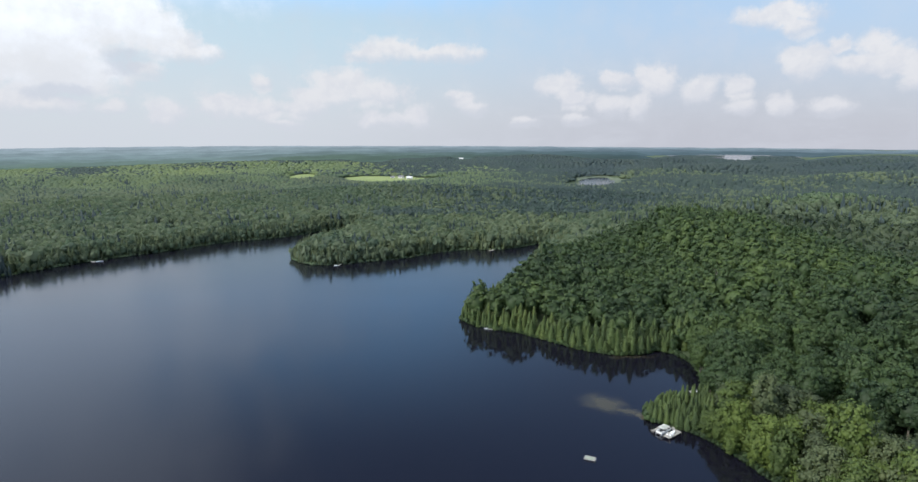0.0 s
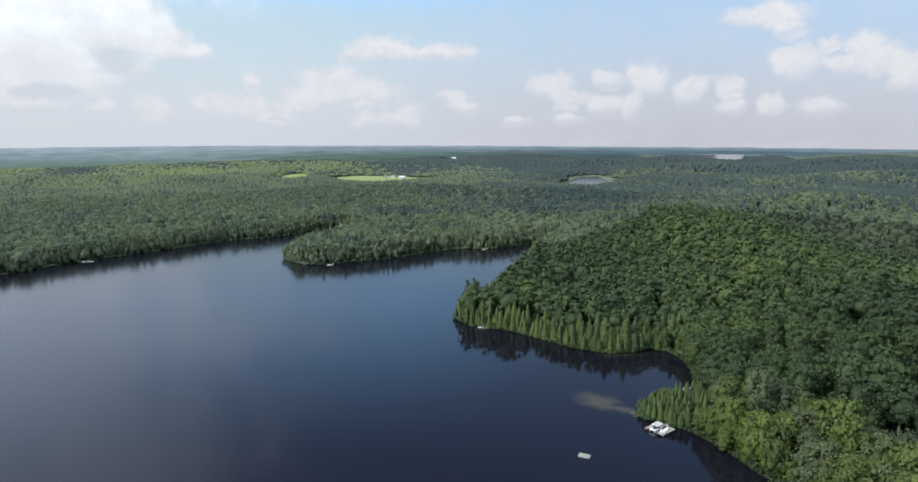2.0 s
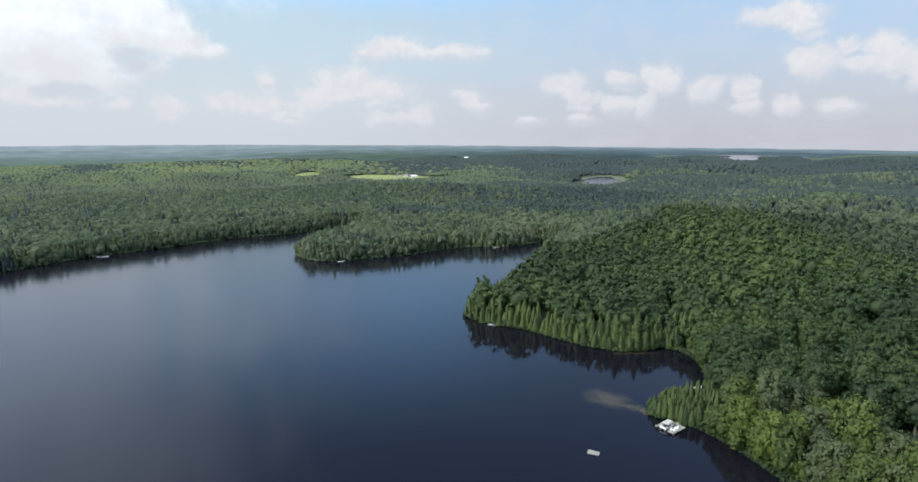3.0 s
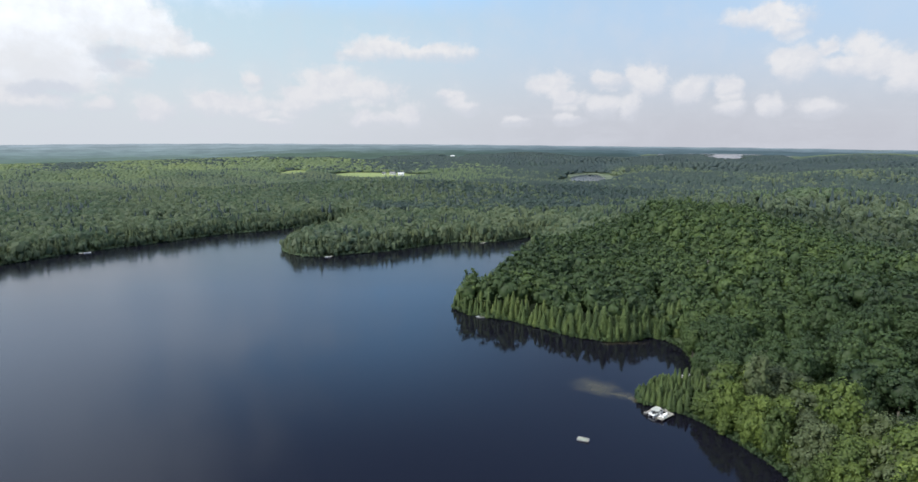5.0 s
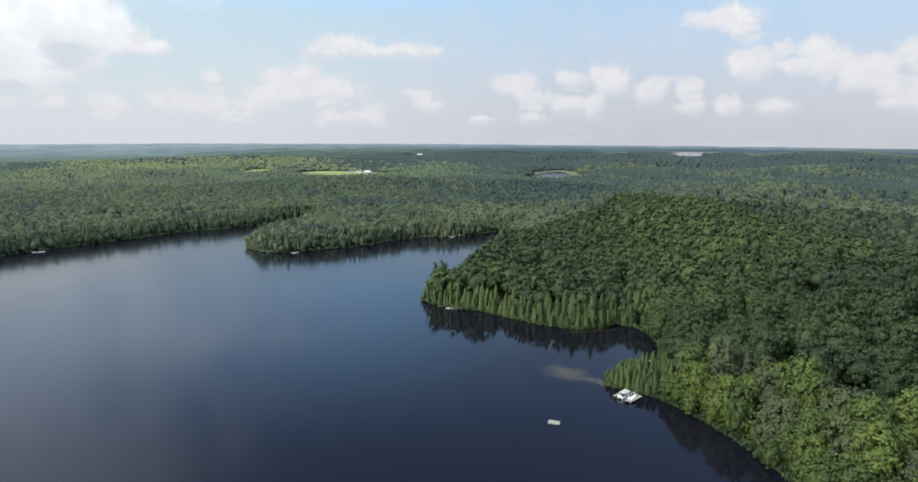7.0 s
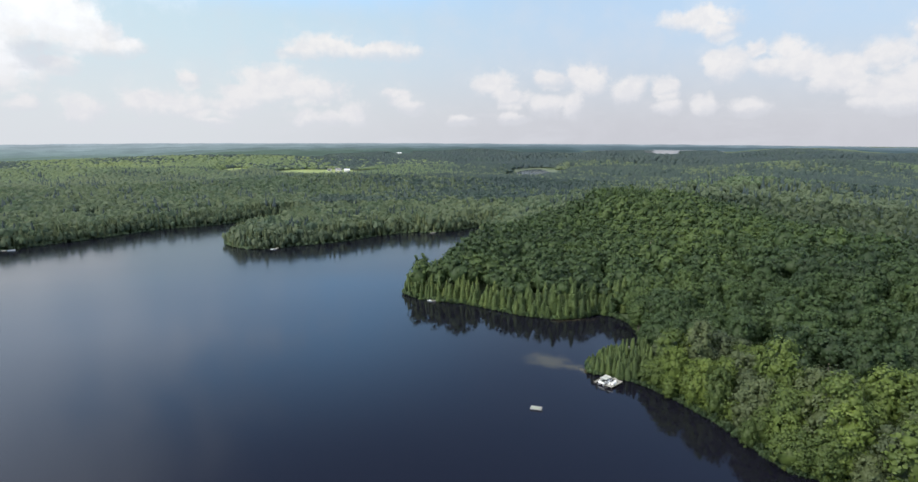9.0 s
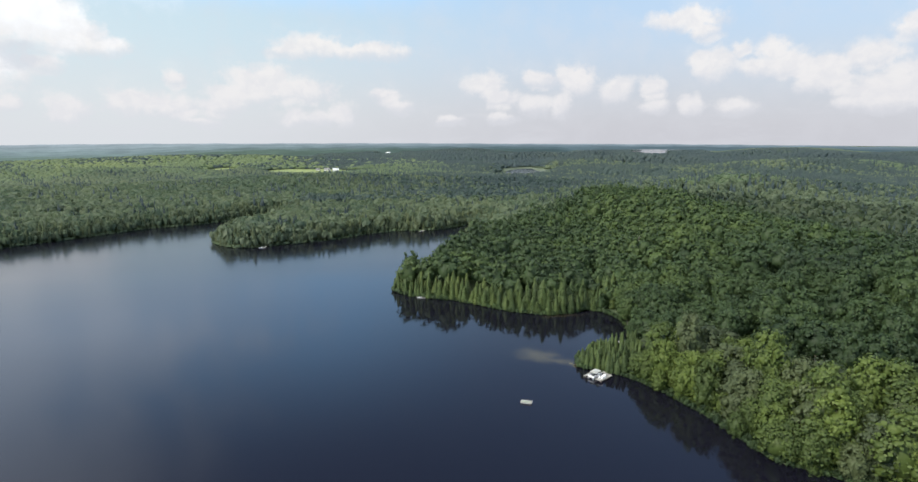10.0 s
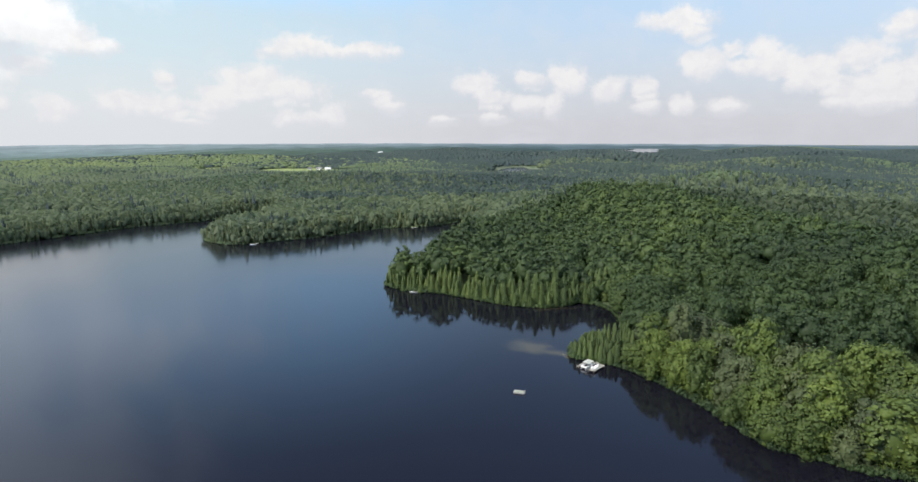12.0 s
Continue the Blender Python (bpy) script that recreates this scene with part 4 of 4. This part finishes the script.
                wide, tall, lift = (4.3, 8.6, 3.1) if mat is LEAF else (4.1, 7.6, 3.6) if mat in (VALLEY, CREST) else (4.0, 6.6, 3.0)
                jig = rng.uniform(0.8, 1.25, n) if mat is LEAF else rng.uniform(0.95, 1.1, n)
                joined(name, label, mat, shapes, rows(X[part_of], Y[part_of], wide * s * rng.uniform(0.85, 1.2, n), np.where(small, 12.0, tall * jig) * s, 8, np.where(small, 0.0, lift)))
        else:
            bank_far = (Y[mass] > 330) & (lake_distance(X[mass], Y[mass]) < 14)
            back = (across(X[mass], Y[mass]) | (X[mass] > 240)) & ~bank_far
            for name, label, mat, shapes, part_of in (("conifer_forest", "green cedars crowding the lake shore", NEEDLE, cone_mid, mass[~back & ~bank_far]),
                                                      ("pale_conifer_forest", "olive-green cedars along the far shore", HAZY_CEDAR, cone_low, mass[bank_far]),
                                                      ("spruce_forest", "dark bluish spruces in the woods beyond the lake", HAZY_SPRUCE, cone_low, mass[back])):
                s = S[part_of]
                joined(name, label, mat, shapes, rows(X[part_of], Y[part_of], np.where(s > 0.94, 2.2, 1.95) * s, 9.8 * s, 5, 0.0))

    # low growth along the rest of the shore
    e = SHRUB_EDGE[0]
    a = np.degrees(np.arctan2(e[:, 0], e[:, 1]))
    e = e[(a > -48) & (a < 52) & (e[:, 1] > 150) & ~((e[:, 0] > 70) & (e[:, 1] < 172))]
    for name, mat, pick in (("shore_shrubs", LEAF, e[:, 1] < 300), ("far_shore_shrubs", HAZY_SUNLIT, (e[:, 1] >= 300) & (rng.uniform(0, 1, len(e)) < 0.5))):
        s = rng.uniform(0.6, 1.3, pick.sum())
        joined(name, "low green shrubs along the waterline", mat, dome, rows(e[pick, 0], e[pick, 1], 1.1 * s, 2.0 * s, 8, -0.2))

    # far woods: hardwood colours for the sunlit west, spruce colours for the shaded east
    def eastward(x, y):
        return np.clip(np.degrees(np.arctan2(x, y)) / 30 + 0.55, 0.0, 1.0)

    x, y = scatter(5.7, 520, 1120, -50, 58, rng)
    ok = (lake_distance(x, y) > 4) & clear(x, y)
    x, y = x[ok], y[ok]
    bearing, reach = np.degrees(np.arctan2(x, y)), np.hypot(x, y)
    cone = rng.uniform(0, 1, len(x)) < 0.08 + 0.22 * eastward(x, y) + 0.16 * waver(x, y, 4.0)
    s = rng.uniform(0.7, 1.3, len(x))
    # sunlit slopes round the meadows put into lighter hardwood colours, deep green below them
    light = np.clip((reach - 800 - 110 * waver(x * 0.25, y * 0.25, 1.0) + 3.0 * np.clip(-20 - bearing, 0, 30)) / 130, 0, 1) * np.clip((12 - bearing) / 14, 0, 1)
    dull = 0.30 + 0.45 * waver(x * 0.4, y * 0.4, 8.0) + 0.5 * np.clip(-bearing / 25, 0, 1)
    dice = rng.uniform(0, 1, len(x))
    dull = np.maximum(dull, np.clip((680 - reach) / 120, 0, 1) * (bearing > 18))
    # the second hill's sunlit crest and an eastern sunlit band take that colour too
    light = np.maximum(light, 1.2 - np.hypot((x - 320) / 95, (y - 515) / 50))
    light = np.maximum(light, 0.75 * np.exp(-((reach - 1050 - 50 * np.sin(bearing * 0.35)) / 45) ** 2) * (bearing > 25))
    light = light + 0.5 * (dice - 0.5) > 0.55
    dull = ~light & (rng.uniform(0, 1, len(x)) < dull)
    st = lowered(x, y)
    fresh = ~light & ~dull & (bearing + 8 * waver(x * 0.3, y * 0.3, 5.0) < 0)
    for pick, name, mat in ((light, "slope_hardwood_forest", HAZY_SUNLIT), (dull, "far_mixed_forest", HAZY_OLIVE), (fresh, "far_green_forest", HAZY_GREEN), (~light & ~dull & ~fresh, "far_maple_forest", HAZY_DEEP)):
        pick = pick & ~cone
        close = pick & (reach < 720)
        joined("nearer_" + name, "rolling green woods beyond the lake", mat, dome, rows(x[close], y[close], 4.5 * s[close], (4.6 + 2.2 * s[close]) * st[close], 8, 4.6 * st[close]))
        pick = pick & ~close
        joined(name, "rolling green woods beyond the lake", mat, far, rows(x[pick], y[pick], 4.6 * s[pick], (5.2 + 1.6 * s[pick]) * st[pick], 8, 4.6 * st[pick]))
    joined("far_conifer_forest", "dark spruces scattered in the far woods", HAZY_SPRUCE, spire, rows(x[cone], y[cone], 2.3 * s[cone], (10.8 + 2.6 * s[cone]) * st[cone], 4, 0.6))
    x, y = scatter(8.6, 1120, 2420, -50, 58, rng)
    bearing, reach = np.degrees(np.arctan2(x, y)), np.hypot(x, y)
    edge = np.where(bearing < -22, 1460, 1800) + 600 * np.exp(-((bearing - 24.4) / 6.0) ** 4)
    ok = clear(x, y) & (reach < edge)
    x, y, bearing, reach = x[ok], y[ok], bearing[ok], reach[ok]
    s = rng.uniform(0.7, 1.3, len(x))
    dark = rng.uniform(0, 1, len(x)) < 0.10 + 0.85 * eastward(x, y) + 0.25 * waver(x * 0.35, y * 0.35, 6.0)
    # sunlit band on the far ridges, painted in the lightest leaf colour
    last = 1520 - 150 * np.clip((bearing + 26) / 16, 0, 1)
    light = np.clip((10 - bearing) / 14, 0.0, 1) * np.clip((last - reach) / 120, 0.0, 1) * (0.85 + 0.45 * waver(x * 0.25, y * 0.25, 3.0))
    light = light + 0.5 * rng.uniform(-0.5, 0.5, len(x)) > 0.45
    st = lowered(x, y)
    for name, mat, pick in (("distant_forest", SUNLIT_DISTANT, ~dark & light), ("distant_maple_forest", HAZY_DEEP, ~dark & ~light), ("distant_spruce_forest", HAZY_SPRUCE, dark)):
        joined(name, "distant woods, dark and bluish for shade and haze" if mat is HAZY_SPRUCE else "distant green wooded ridges", mat, caps,
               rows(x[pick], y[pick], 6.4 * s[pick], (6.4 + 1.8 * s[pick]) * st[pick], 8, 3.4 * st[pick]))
    # woods round the rest of the lake
    x, y = scatter(11.0, 0, 420, -180, 180, rng)
    a, d = np.degrees(np.arctan2(x, y)), lake_distance(x, y)
    ok = (d > 3) & (d < 140) & ((a < -50) | (a > 60))
    x, y = x[ok], y[ok]
    s = rng.uniform(0.8, 1.2, len(x))
    joined("rear_forest", "green woods round the near side of the lake", LEAF, far, rows(x, y, 6.4 * s, 10.0 * s, 8, 3.0))


plant_forest()


# ---- docks, boats, houses ----
CANVAS = plain_material("pale_canvas", (0.60, 0.63, 0.59), (0.72, 0.73, 0.69), 1.0, 0.85)
HULL = plain_material("white_hull", (0.74, 0.75, 0.75), (0.84, 0.84, 0.83), 1.5, 0.3)
METAL = plain_material("aluminium", (0.48, 0.49, 0.50), (0.62, 0.63, 0.64), 2.0, 0.35, 0.9)
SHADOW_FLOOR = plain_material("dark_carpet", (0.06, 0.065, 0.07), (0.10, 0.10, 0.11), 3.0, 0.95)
ROOF = plain_material("grey_shingles", (0.16, 0.16, 0.165), (0.26, 0.26, 0.27), 0.6, 0.9)
PALE_ROOF = plain_material("pale_metal_roof", (0.60, 0.62, 0.64), (0.74, 0.75, 0.76), 0.4, 0.45)
GLASS = plain_material("dark_glass", (0.02, 0.025, 0.03), (0.04, 0.045, 0.05), 1.0, 0.08)
MAT = plain_material("faded_green_carpet", (0.20, 0.24, 0.19), (0.32, 0.35, 0.29), 2.0, 0.95)


def boxes(name, mat, parent, items, bevel=0.02, label=""):
    """One mesh of bevelled boxes: centre x, y, z and size x, y, z."""
    bm = bmesh.new()
    for x, y, z, a, b, c in items:
        r = bmesh.ops.create_cube(bm, size=1.0, matrix=Matrix.Translation((x, y, z)) @ Matrix.Diagonal((a, b, c, 1)))
        if bevel:
            es = list({e for q in r["verts"] for e in q.link_edges})
            bmesh.ops.bevel(bm, geom=es, offset=bevel, segments=1, affect="EDGES")
    me = bpy.data.meshes.new(name)
    bm.to_mesh(me)
    bm.free()
    me.materials.append(mat)
    return part(name, me, parent, label)


def rod(name, mat, parent, a, b, r, sides=8, label=""):
    a, b = Vector(a), Vector(b)
    bm = bmesh.new()
    bmesh.ops.create_cone(bm, cap_ends=True, segments=sides, radius1=r, radius2=r, depth=(b - a).length,
                          matrix=Matrix.Translation((a + b) / 2) @ (b - a).to_track_quat("Z", "Y").to_matrix().to_4x4())
    me = bpy.data.meshes.new(name)
    bm.to_mesh(me)
    bm.free()
    me.materials.append(mat)
    return part(name, me, parent, label)


def planks(parent, x0, x1, y0, y1, z, wide=0.2, along="y"):
    """A deck of boards with gaps, laid across x."""
    lo, hi = (x0, x1) if along == "y" else (y0, y1)
    n = max(1, int((hi - lo) / wide))
    step = (hi - lo) / n
    for k in range(n):
        c = lo + (k + 0.5) * step
        item = (c, (y0 + y1) / 2, z, step - 0.025, y1 - y0, 0.05) if along == "y" else ((x0 + x1) / 2, c, z, x1 - x0, step - 0.025, 0.05)
        boxes("plank", DECK, parent, [item], 0.0)


def hull(name, parent, length, beam, depth, mat, label="", z=0.0):
    """An open boat's hull: pointed bow, flat stern, thick sides."""
    bm = bmesh.new()
    n = 10
    outer, inner = [], []
    for k in range(n + 1):
        t = k / n
        w = beam / 2 * (1 - max(0, (t - 0.45) / 0.55) ** 2.2) * (0.88 + 0.12 * min(1, t * 3)) + 0.01
        sheer = depth * (1 + 0.25 * t * t)
        x = -length / 2 + t * length
        outer.append([bm.verts.new((x, s * w * f, z + h)) for s, f, h in ((-1, 1, sheer), (-1, 0.72, depth * 0.12), (0, 0, 0), (1, 0.72, depth * 0.12), (1, 1, sheer))])
        w2 = max(0.004, w - 0.08)
        inner.append([bm.verts.new((x * 0.97, s * w2 * f, z + h)) for s, f, h in ((-1, 1, sheer), (-1, 0.70, depth * 0.3), (0, 0, depth * 0.22), (1, 0.70, depth * 0.3), (1, 1, sheer))])
    for k in range(n):
        for i in range(4):
            bm.faces.new((outer[k][i], outer[k][i + 1], outer[k + 1][i + 1], outer[k + 1][i]))
            bm.faces.new((inner[k][i], inner[k + 1][i], inner[k + 1][i + 1], inner[k][i + 1]))
        for i in (0, 4):
            bm.faces.new((outer[k][i], outer[k + 1][i], inner[k + 1][i], inner[k][i]))
    for i in range(4):
        bm.faces.new((outer[0][i], inner[0][i], inner[0][i + 1], outer[0][i + 1]))
    bmesh.ops.recalc_face_normals(bm, faces=bm.faces)
    me = bpy.data.meshes.new(name)
    bm.to_mesh(me)
    bm.free()
    me.materials.append(mat)
    return part(name, me, parent, label)


def swim_raft(m):
    top = new("swim_raft")
    planks(top, -1.65, 1.65, -1.0, 1.0, 0.36, 0.22)
    boxes("frame", DECK, top, [(0, -0.96, 0.27, 3.3, 0.07, 0.12), (0, 0.96, 0.27, 3.3, 0.07, 0.12), (-1.6, 0, 0.27, 0.07, 1.84, 0.12), (1.6, 0, 0.27, 0.07, 1.84, 0.12)])
    boxes("mat", MAT, top, [(-0.1, 0, 0.40, 2.5, 1.35, 0.03)], 0.01, "worn grey-green carpet mat")
    for y in (-0.62, 0.62):
        rod("float", METAL, top, (-1.55, y, 0.06), (1.55, y, 0.06), 0.22, 12)
    boxes("ladder", METAL, top, [(1.69, s, 0.45, 0.05, 0.05, 1.1) for s in (-0.22, 0.22)] + [(1.69, 0, h, 0.04, 0.44, 0.04) for h in (0.1, 0.4, 0.9)], 0.0, "aluminium swim ladder")
    top.matrix_basis = m
    tagged(top, "small weathered wooden swim raft floating on the lake", "raft")


def motor_boat(m, size=1.0, label="small white motor boat moored by the shore"):
    top = new("motor_boat")
    hull("hull", top, 4.6, 1.8, 0.62, HULL, "white hull")
    boxes("seat", CANVAS, top, [(-0.9, 0, 0.42, 0.45, 1.2, 0.18)], 0.04)
    boxes("seat", CANVAS, top, [(0.3, 0, 0.42, 0.40, 1.2, 0.18)], 0.04)
    boxes("windscreen", GLASS, top, [(0.95, 0, 0.80, 0.04, 1.1, 0.30)], 0.01, "dark windscreen")
    boxes("outboard_motor", SHADOW_FLOOR, top, [(-2.42, 0, 0.62, 0.30, 0.28, 0.42), (-2.45, 0, 0.2, 0.12, 0.1, 0.6)], 0.04, "dark outboard motor")
    top.matrix_basis = m @ Matrix.Diagonal((size, size, size, 1))
    tagged(top, label, "boat")


def pontoon_boat(m):
    top = new("pontoon_boat")
    for y in (-0.85, 0.85):
        rod("pontoon", METAL, top, (-2.6, y, 0.08), (2.3, y, 0.08), 0.30, 12)
    boxes("deck", SHADOW_FLOOR, top, [(-0.1, 0, 0.42, 5.0, 2.3, 0.08)])
    for y in (-1.12, 1.12):
        boxes("side_panel", HULL, top, [(-0.2, y, 0.80, 4.6, 0.05, 0.62)], 0.015, "white side panel")
    boxes("front_panel", HULL, top, [(2.1, 0, 0.80, 0.05, 2.1, 0.62)], 0.015)
    for x, y, a, b in ((1.4, -0.75, 1.2, 0.55), (1.4, 0.75, 1.2, 0.55), (-1.9, 0, 0.55, 1.9)):
        boxes("bench", HULL, top, [(x, y, 0.66, a, b, 0.40), (x - 0.0, y * 1.25, 1.0, a, 0.14, 0.35)], 0.05, "white cushioned bench")
    for x in (-1.7, 1.0):
        for y in (-1.05, 1.05):
            rod("canopy_pole", METAL, top, (x * 0.6 - 0.3, y, 0.5), (x, y, 1.88), 0.025, 6)
    bm = bmesh.new()
    grid = [[bm.verts.new((-2.0 + 3.4 * i / 6, -1.15 + 2.3 * j / 6, 1.85 + 0.16 * math.cos((j / 6 - 0.5) * 2.6) + 0.03 * math.sin(i * 2.1))) for j in range(7)] for i in range(7)]
    for i in range(6):
        for j in range(6):
            bm.faces.new((grid[i][j], grid[i + 1][j], grid[i + 1][j + 1], grid[i][j + 1]))
    r = bmesh.ops.solidify(bm, geom=bm.faces[:], thickness=0.04)
    me = bpy.data.meshes.new("canopy")
    bm.to_mesh(me)
    bm.free()
    me.materials.append(CANVAS)
    part("canopy", me, top, "pale grey-green canvas canopy")
    top.matrix_basis = m
    tagged(top, "white pontoon boat with pale canvas canopy at the dock", "boat")


def deck_chair(m):
    top = new("deck_chair")
    boxes("seat", HULL, top, [(0, 0, 0.38, 0.55, 0.55, 0.05)])
    boxes("backrest", HULL, top, [(-0.30, 0, 0.72, 0.06, 0.55, 0.70)])
    for x in (-0.24, 0.24):
        for y in (-0.26, 0.26):
            boxes("leg", HULL, top, [(x, y, 0.18, 0.06, 0.06, 0.36)], 0.0)
    for y in (-0.32, 0.32):
        boxes("armrest", HULL, top, [(0.0, y, 0.60, 0.62, 0.10, 0.04)])
    top.matrix_basis = m
    tagged(top, "white wooden deck chair standing on the dock", "chair", "chairs on the dock")


def turn_at(x, y, z, degrees):
    return Matrix.Translation((x, y, z)) @ Matrix.Rotation(radians(degrees), 4, "Z")


SLIP = turn_at(54.9, 144.6, 0, 37) @ Matrix.Diagonal((0.85, 0.85, 0.85, 1))


def lake_dock():
    """The large dock at the tip: x runs towards the shore."""
    top = new("dock")
    planks(top, -2.9, 2.9, -3.1, -0.9, 0.62, 0.2, "y")
    planks(top, -3.0, 2.9, 2.55, 3.35, 0.62, 0.2, "y")
    planks(top, 2.9, 3.9, -3.1, 3.35, 0.62, 0.2, "x")
    planks(top, 3.9, 7.5, -0.4, 0.6, 0.66, 0.2, "y")
    boxes("beam", DECK, top, [(0, -3.0, 0.52, 5.8, 0.1, 0.15), (0, -1.0, 0.52, 5.8, 0.1, 0.15), (0, 2.62, 0.52, 5.8, 0.1, 0.15), (0, 3.28, 0.52, 5.8, 0.1, 0.15)])
    for x in (-2.8, 0.2, 3.6):
        for y in (-3.05, -0.95, 2.6, 3.3):
            rod("post", BARK, top, (x, y, -2.0), (x, y, 1.05 if x < 0 else 0.7), 0.09)
    top.matrix_basis = SLIP
    tagged(top, "weathered grey wooden dock with a boat slip and shore walkway", "dock")
    base = SLIP
    pontoon_boat(base @ turn_at(-0.2, 1.0, 0, 180))
    for x, y, a in ((-1.9, -1.6, 170), (-1.6, -2.5, 200)):
        deck_chair(base @ turn_at(x, y, 0.645, a))
    board = new("overturned_dinghy")
    hull("hull", board, 3.2, 1.4, 0.5, HULL)
    board.matrix_basis = base @ turn_at(0.8, -1.8, 1.16, 12) @ Matrix.Rotation(math.pi, 4, "X")
    tagged(board, "white dinghy turned upside down on the dock", "boat")


def small_dock(x, y, degrees, length, wide=1.4):
    top = new("small_dock")
    planks(top, 0, length, -wide / 2, wide / 2, 0.5, 0.3, "y")
    boxes("beam", DECK, top, [(length / 2, s * wide * 0.42, 0.42, length, 0.1, 0.12) for s in (-1, 1)])
    for px in (0.3, length - 0.3):
        for py in (-wide / 2, wide / 2):
            rod("post", BARK, top, (px, py, -1.5), (px, py, 0.8), 0.08, 6)
    top.matrix_basis = turn_at(x, y, 0, degrees)
    tagged(top, "small weathered wooden dock reaching into the lake", "dock", "small docks along the shore")


def house(x, y, degrees, length, width, height, roof, label):
    top = new("house")
    boxes("wall", WHITE, top, [(0, 0, height / 2, length, width, height)], 0.0)
    bm = bmesh.new()
    ov, rise = 0.5, width * 0.38
    a, b = length / 2 + ov, width / 2 + ov
    pts = [(-a, -b, height - 0.1), (a, -b, height - 0.1), (a, b, height - 0.1), (-a, b, height - 0.1), (-a, 0, height + rise), (a, 0, height + rise)]
    vs = [bm.verts.new(p) for p in pts]
    for f in ((0, 1, 5, 4), (2, 3, 4, 5), (0, 4, 3), (1, 2, 5), (0, 3, 2, 1)):
        bm.faces.new([vs[i] for i in f])
    me = bpy.data.meshes.new("roof")
    bm.to_mesh(me)
    bm.free()
    me.materials.append(roof)
    r = part("roof", me, top)
    boxes("chimney", BARK, r, [(length * 0.2, 0, height + rise, 0.7, 0.7, 1.6)])
    boxes("door", GLASS, top, [(0, -width / 2 - 0.03, 1.05, 1.0, 0.08, 2.1)])
    for k in (-0.32, 0.32):
        boxes("window", GLASS, top, [(k * length, -width / 2 - 0.03, 1.6, 1.4, 0.08, 1.2)])
    top.matrix_basis = turn_at(x, y, float(ground_z(x, y)) + 0.8, degrees)
    tagged(top, label, "house")


swim_raft(turn_at(32.0, 132.2, 0, -24) @ Matrix.Diagonal((0.86, 0.86, 0.86, 1)))
lake_dock()
motor_boat(turn_at(12.0, 231.2, -0.1, -25), 0.8)
small_dock(14.5, 231.5, 215, 3.0)
motor_boat(turn_at(-75.5, 352.6, -0.1, 10), 0.8)
small_dock(-73.5, 355.0, 250, 3.5)
small_dock(-237.0, 368.0, -42, 8.0, 2.0)
motor_boat(turn_at(-230.0, 366.5, -0.1, 30), 0.9)
small_dock(24.5, 402.0, 230, 6.0, 2.0)
motor_boat(turn_at(72.6, 170.3, -0.1, 25), 0.8, "small white motor boat moored in a narrow cove")
house(-86, 1016, 10, 9, 7, 2.8, PALE_ROOF, "white farmhouse with a pale roof by the meadow")
house(-104, 1060, -20, 10, 7, 2.6, ROOF, "white farmhouse with a grey roof among trees")
house(-122, 1075, 5, 7, 5, 2.4, ROOF, "small white outbuilding with a grey roof")
house(6, 1700, 0, 12, 6, 3.4, PALE_ROOF, "long white barn far across the woods")


def dead_tree(x, y, height, seed):
    rng = np.random.RandomState(seed)
    top = new("dead_tree")
    me = trunk_mesh("trunk", rng, height * 0.92, 0.16, 6)
    me.materials.clear()
    me.materials.append(PALE_BARK)
    part("trunk", me, top)
    top.matrix_basis = turn_at(x, y, float(ground_z(x, y)), rng.uniform(0, 360)) @ Matrix.Diagonal((0.6, 0.6, 1.0, 1))
    tagged(top, "bare grey dead tree standing among green crowns", "tree", "dead trees in the woods")


PALE_BARK = plain_material("bleached_bark", (0.34, 0.32, 0.29), (0.50, 0.48, 0.44), 3.0, 0.9)
dead_tree(115.9, 154.5, 13.5, 1)
dead_tree(118.0, 262.0, 14.0, 3)
dead_tree(-170.0, 452.0, 14.0, 4)
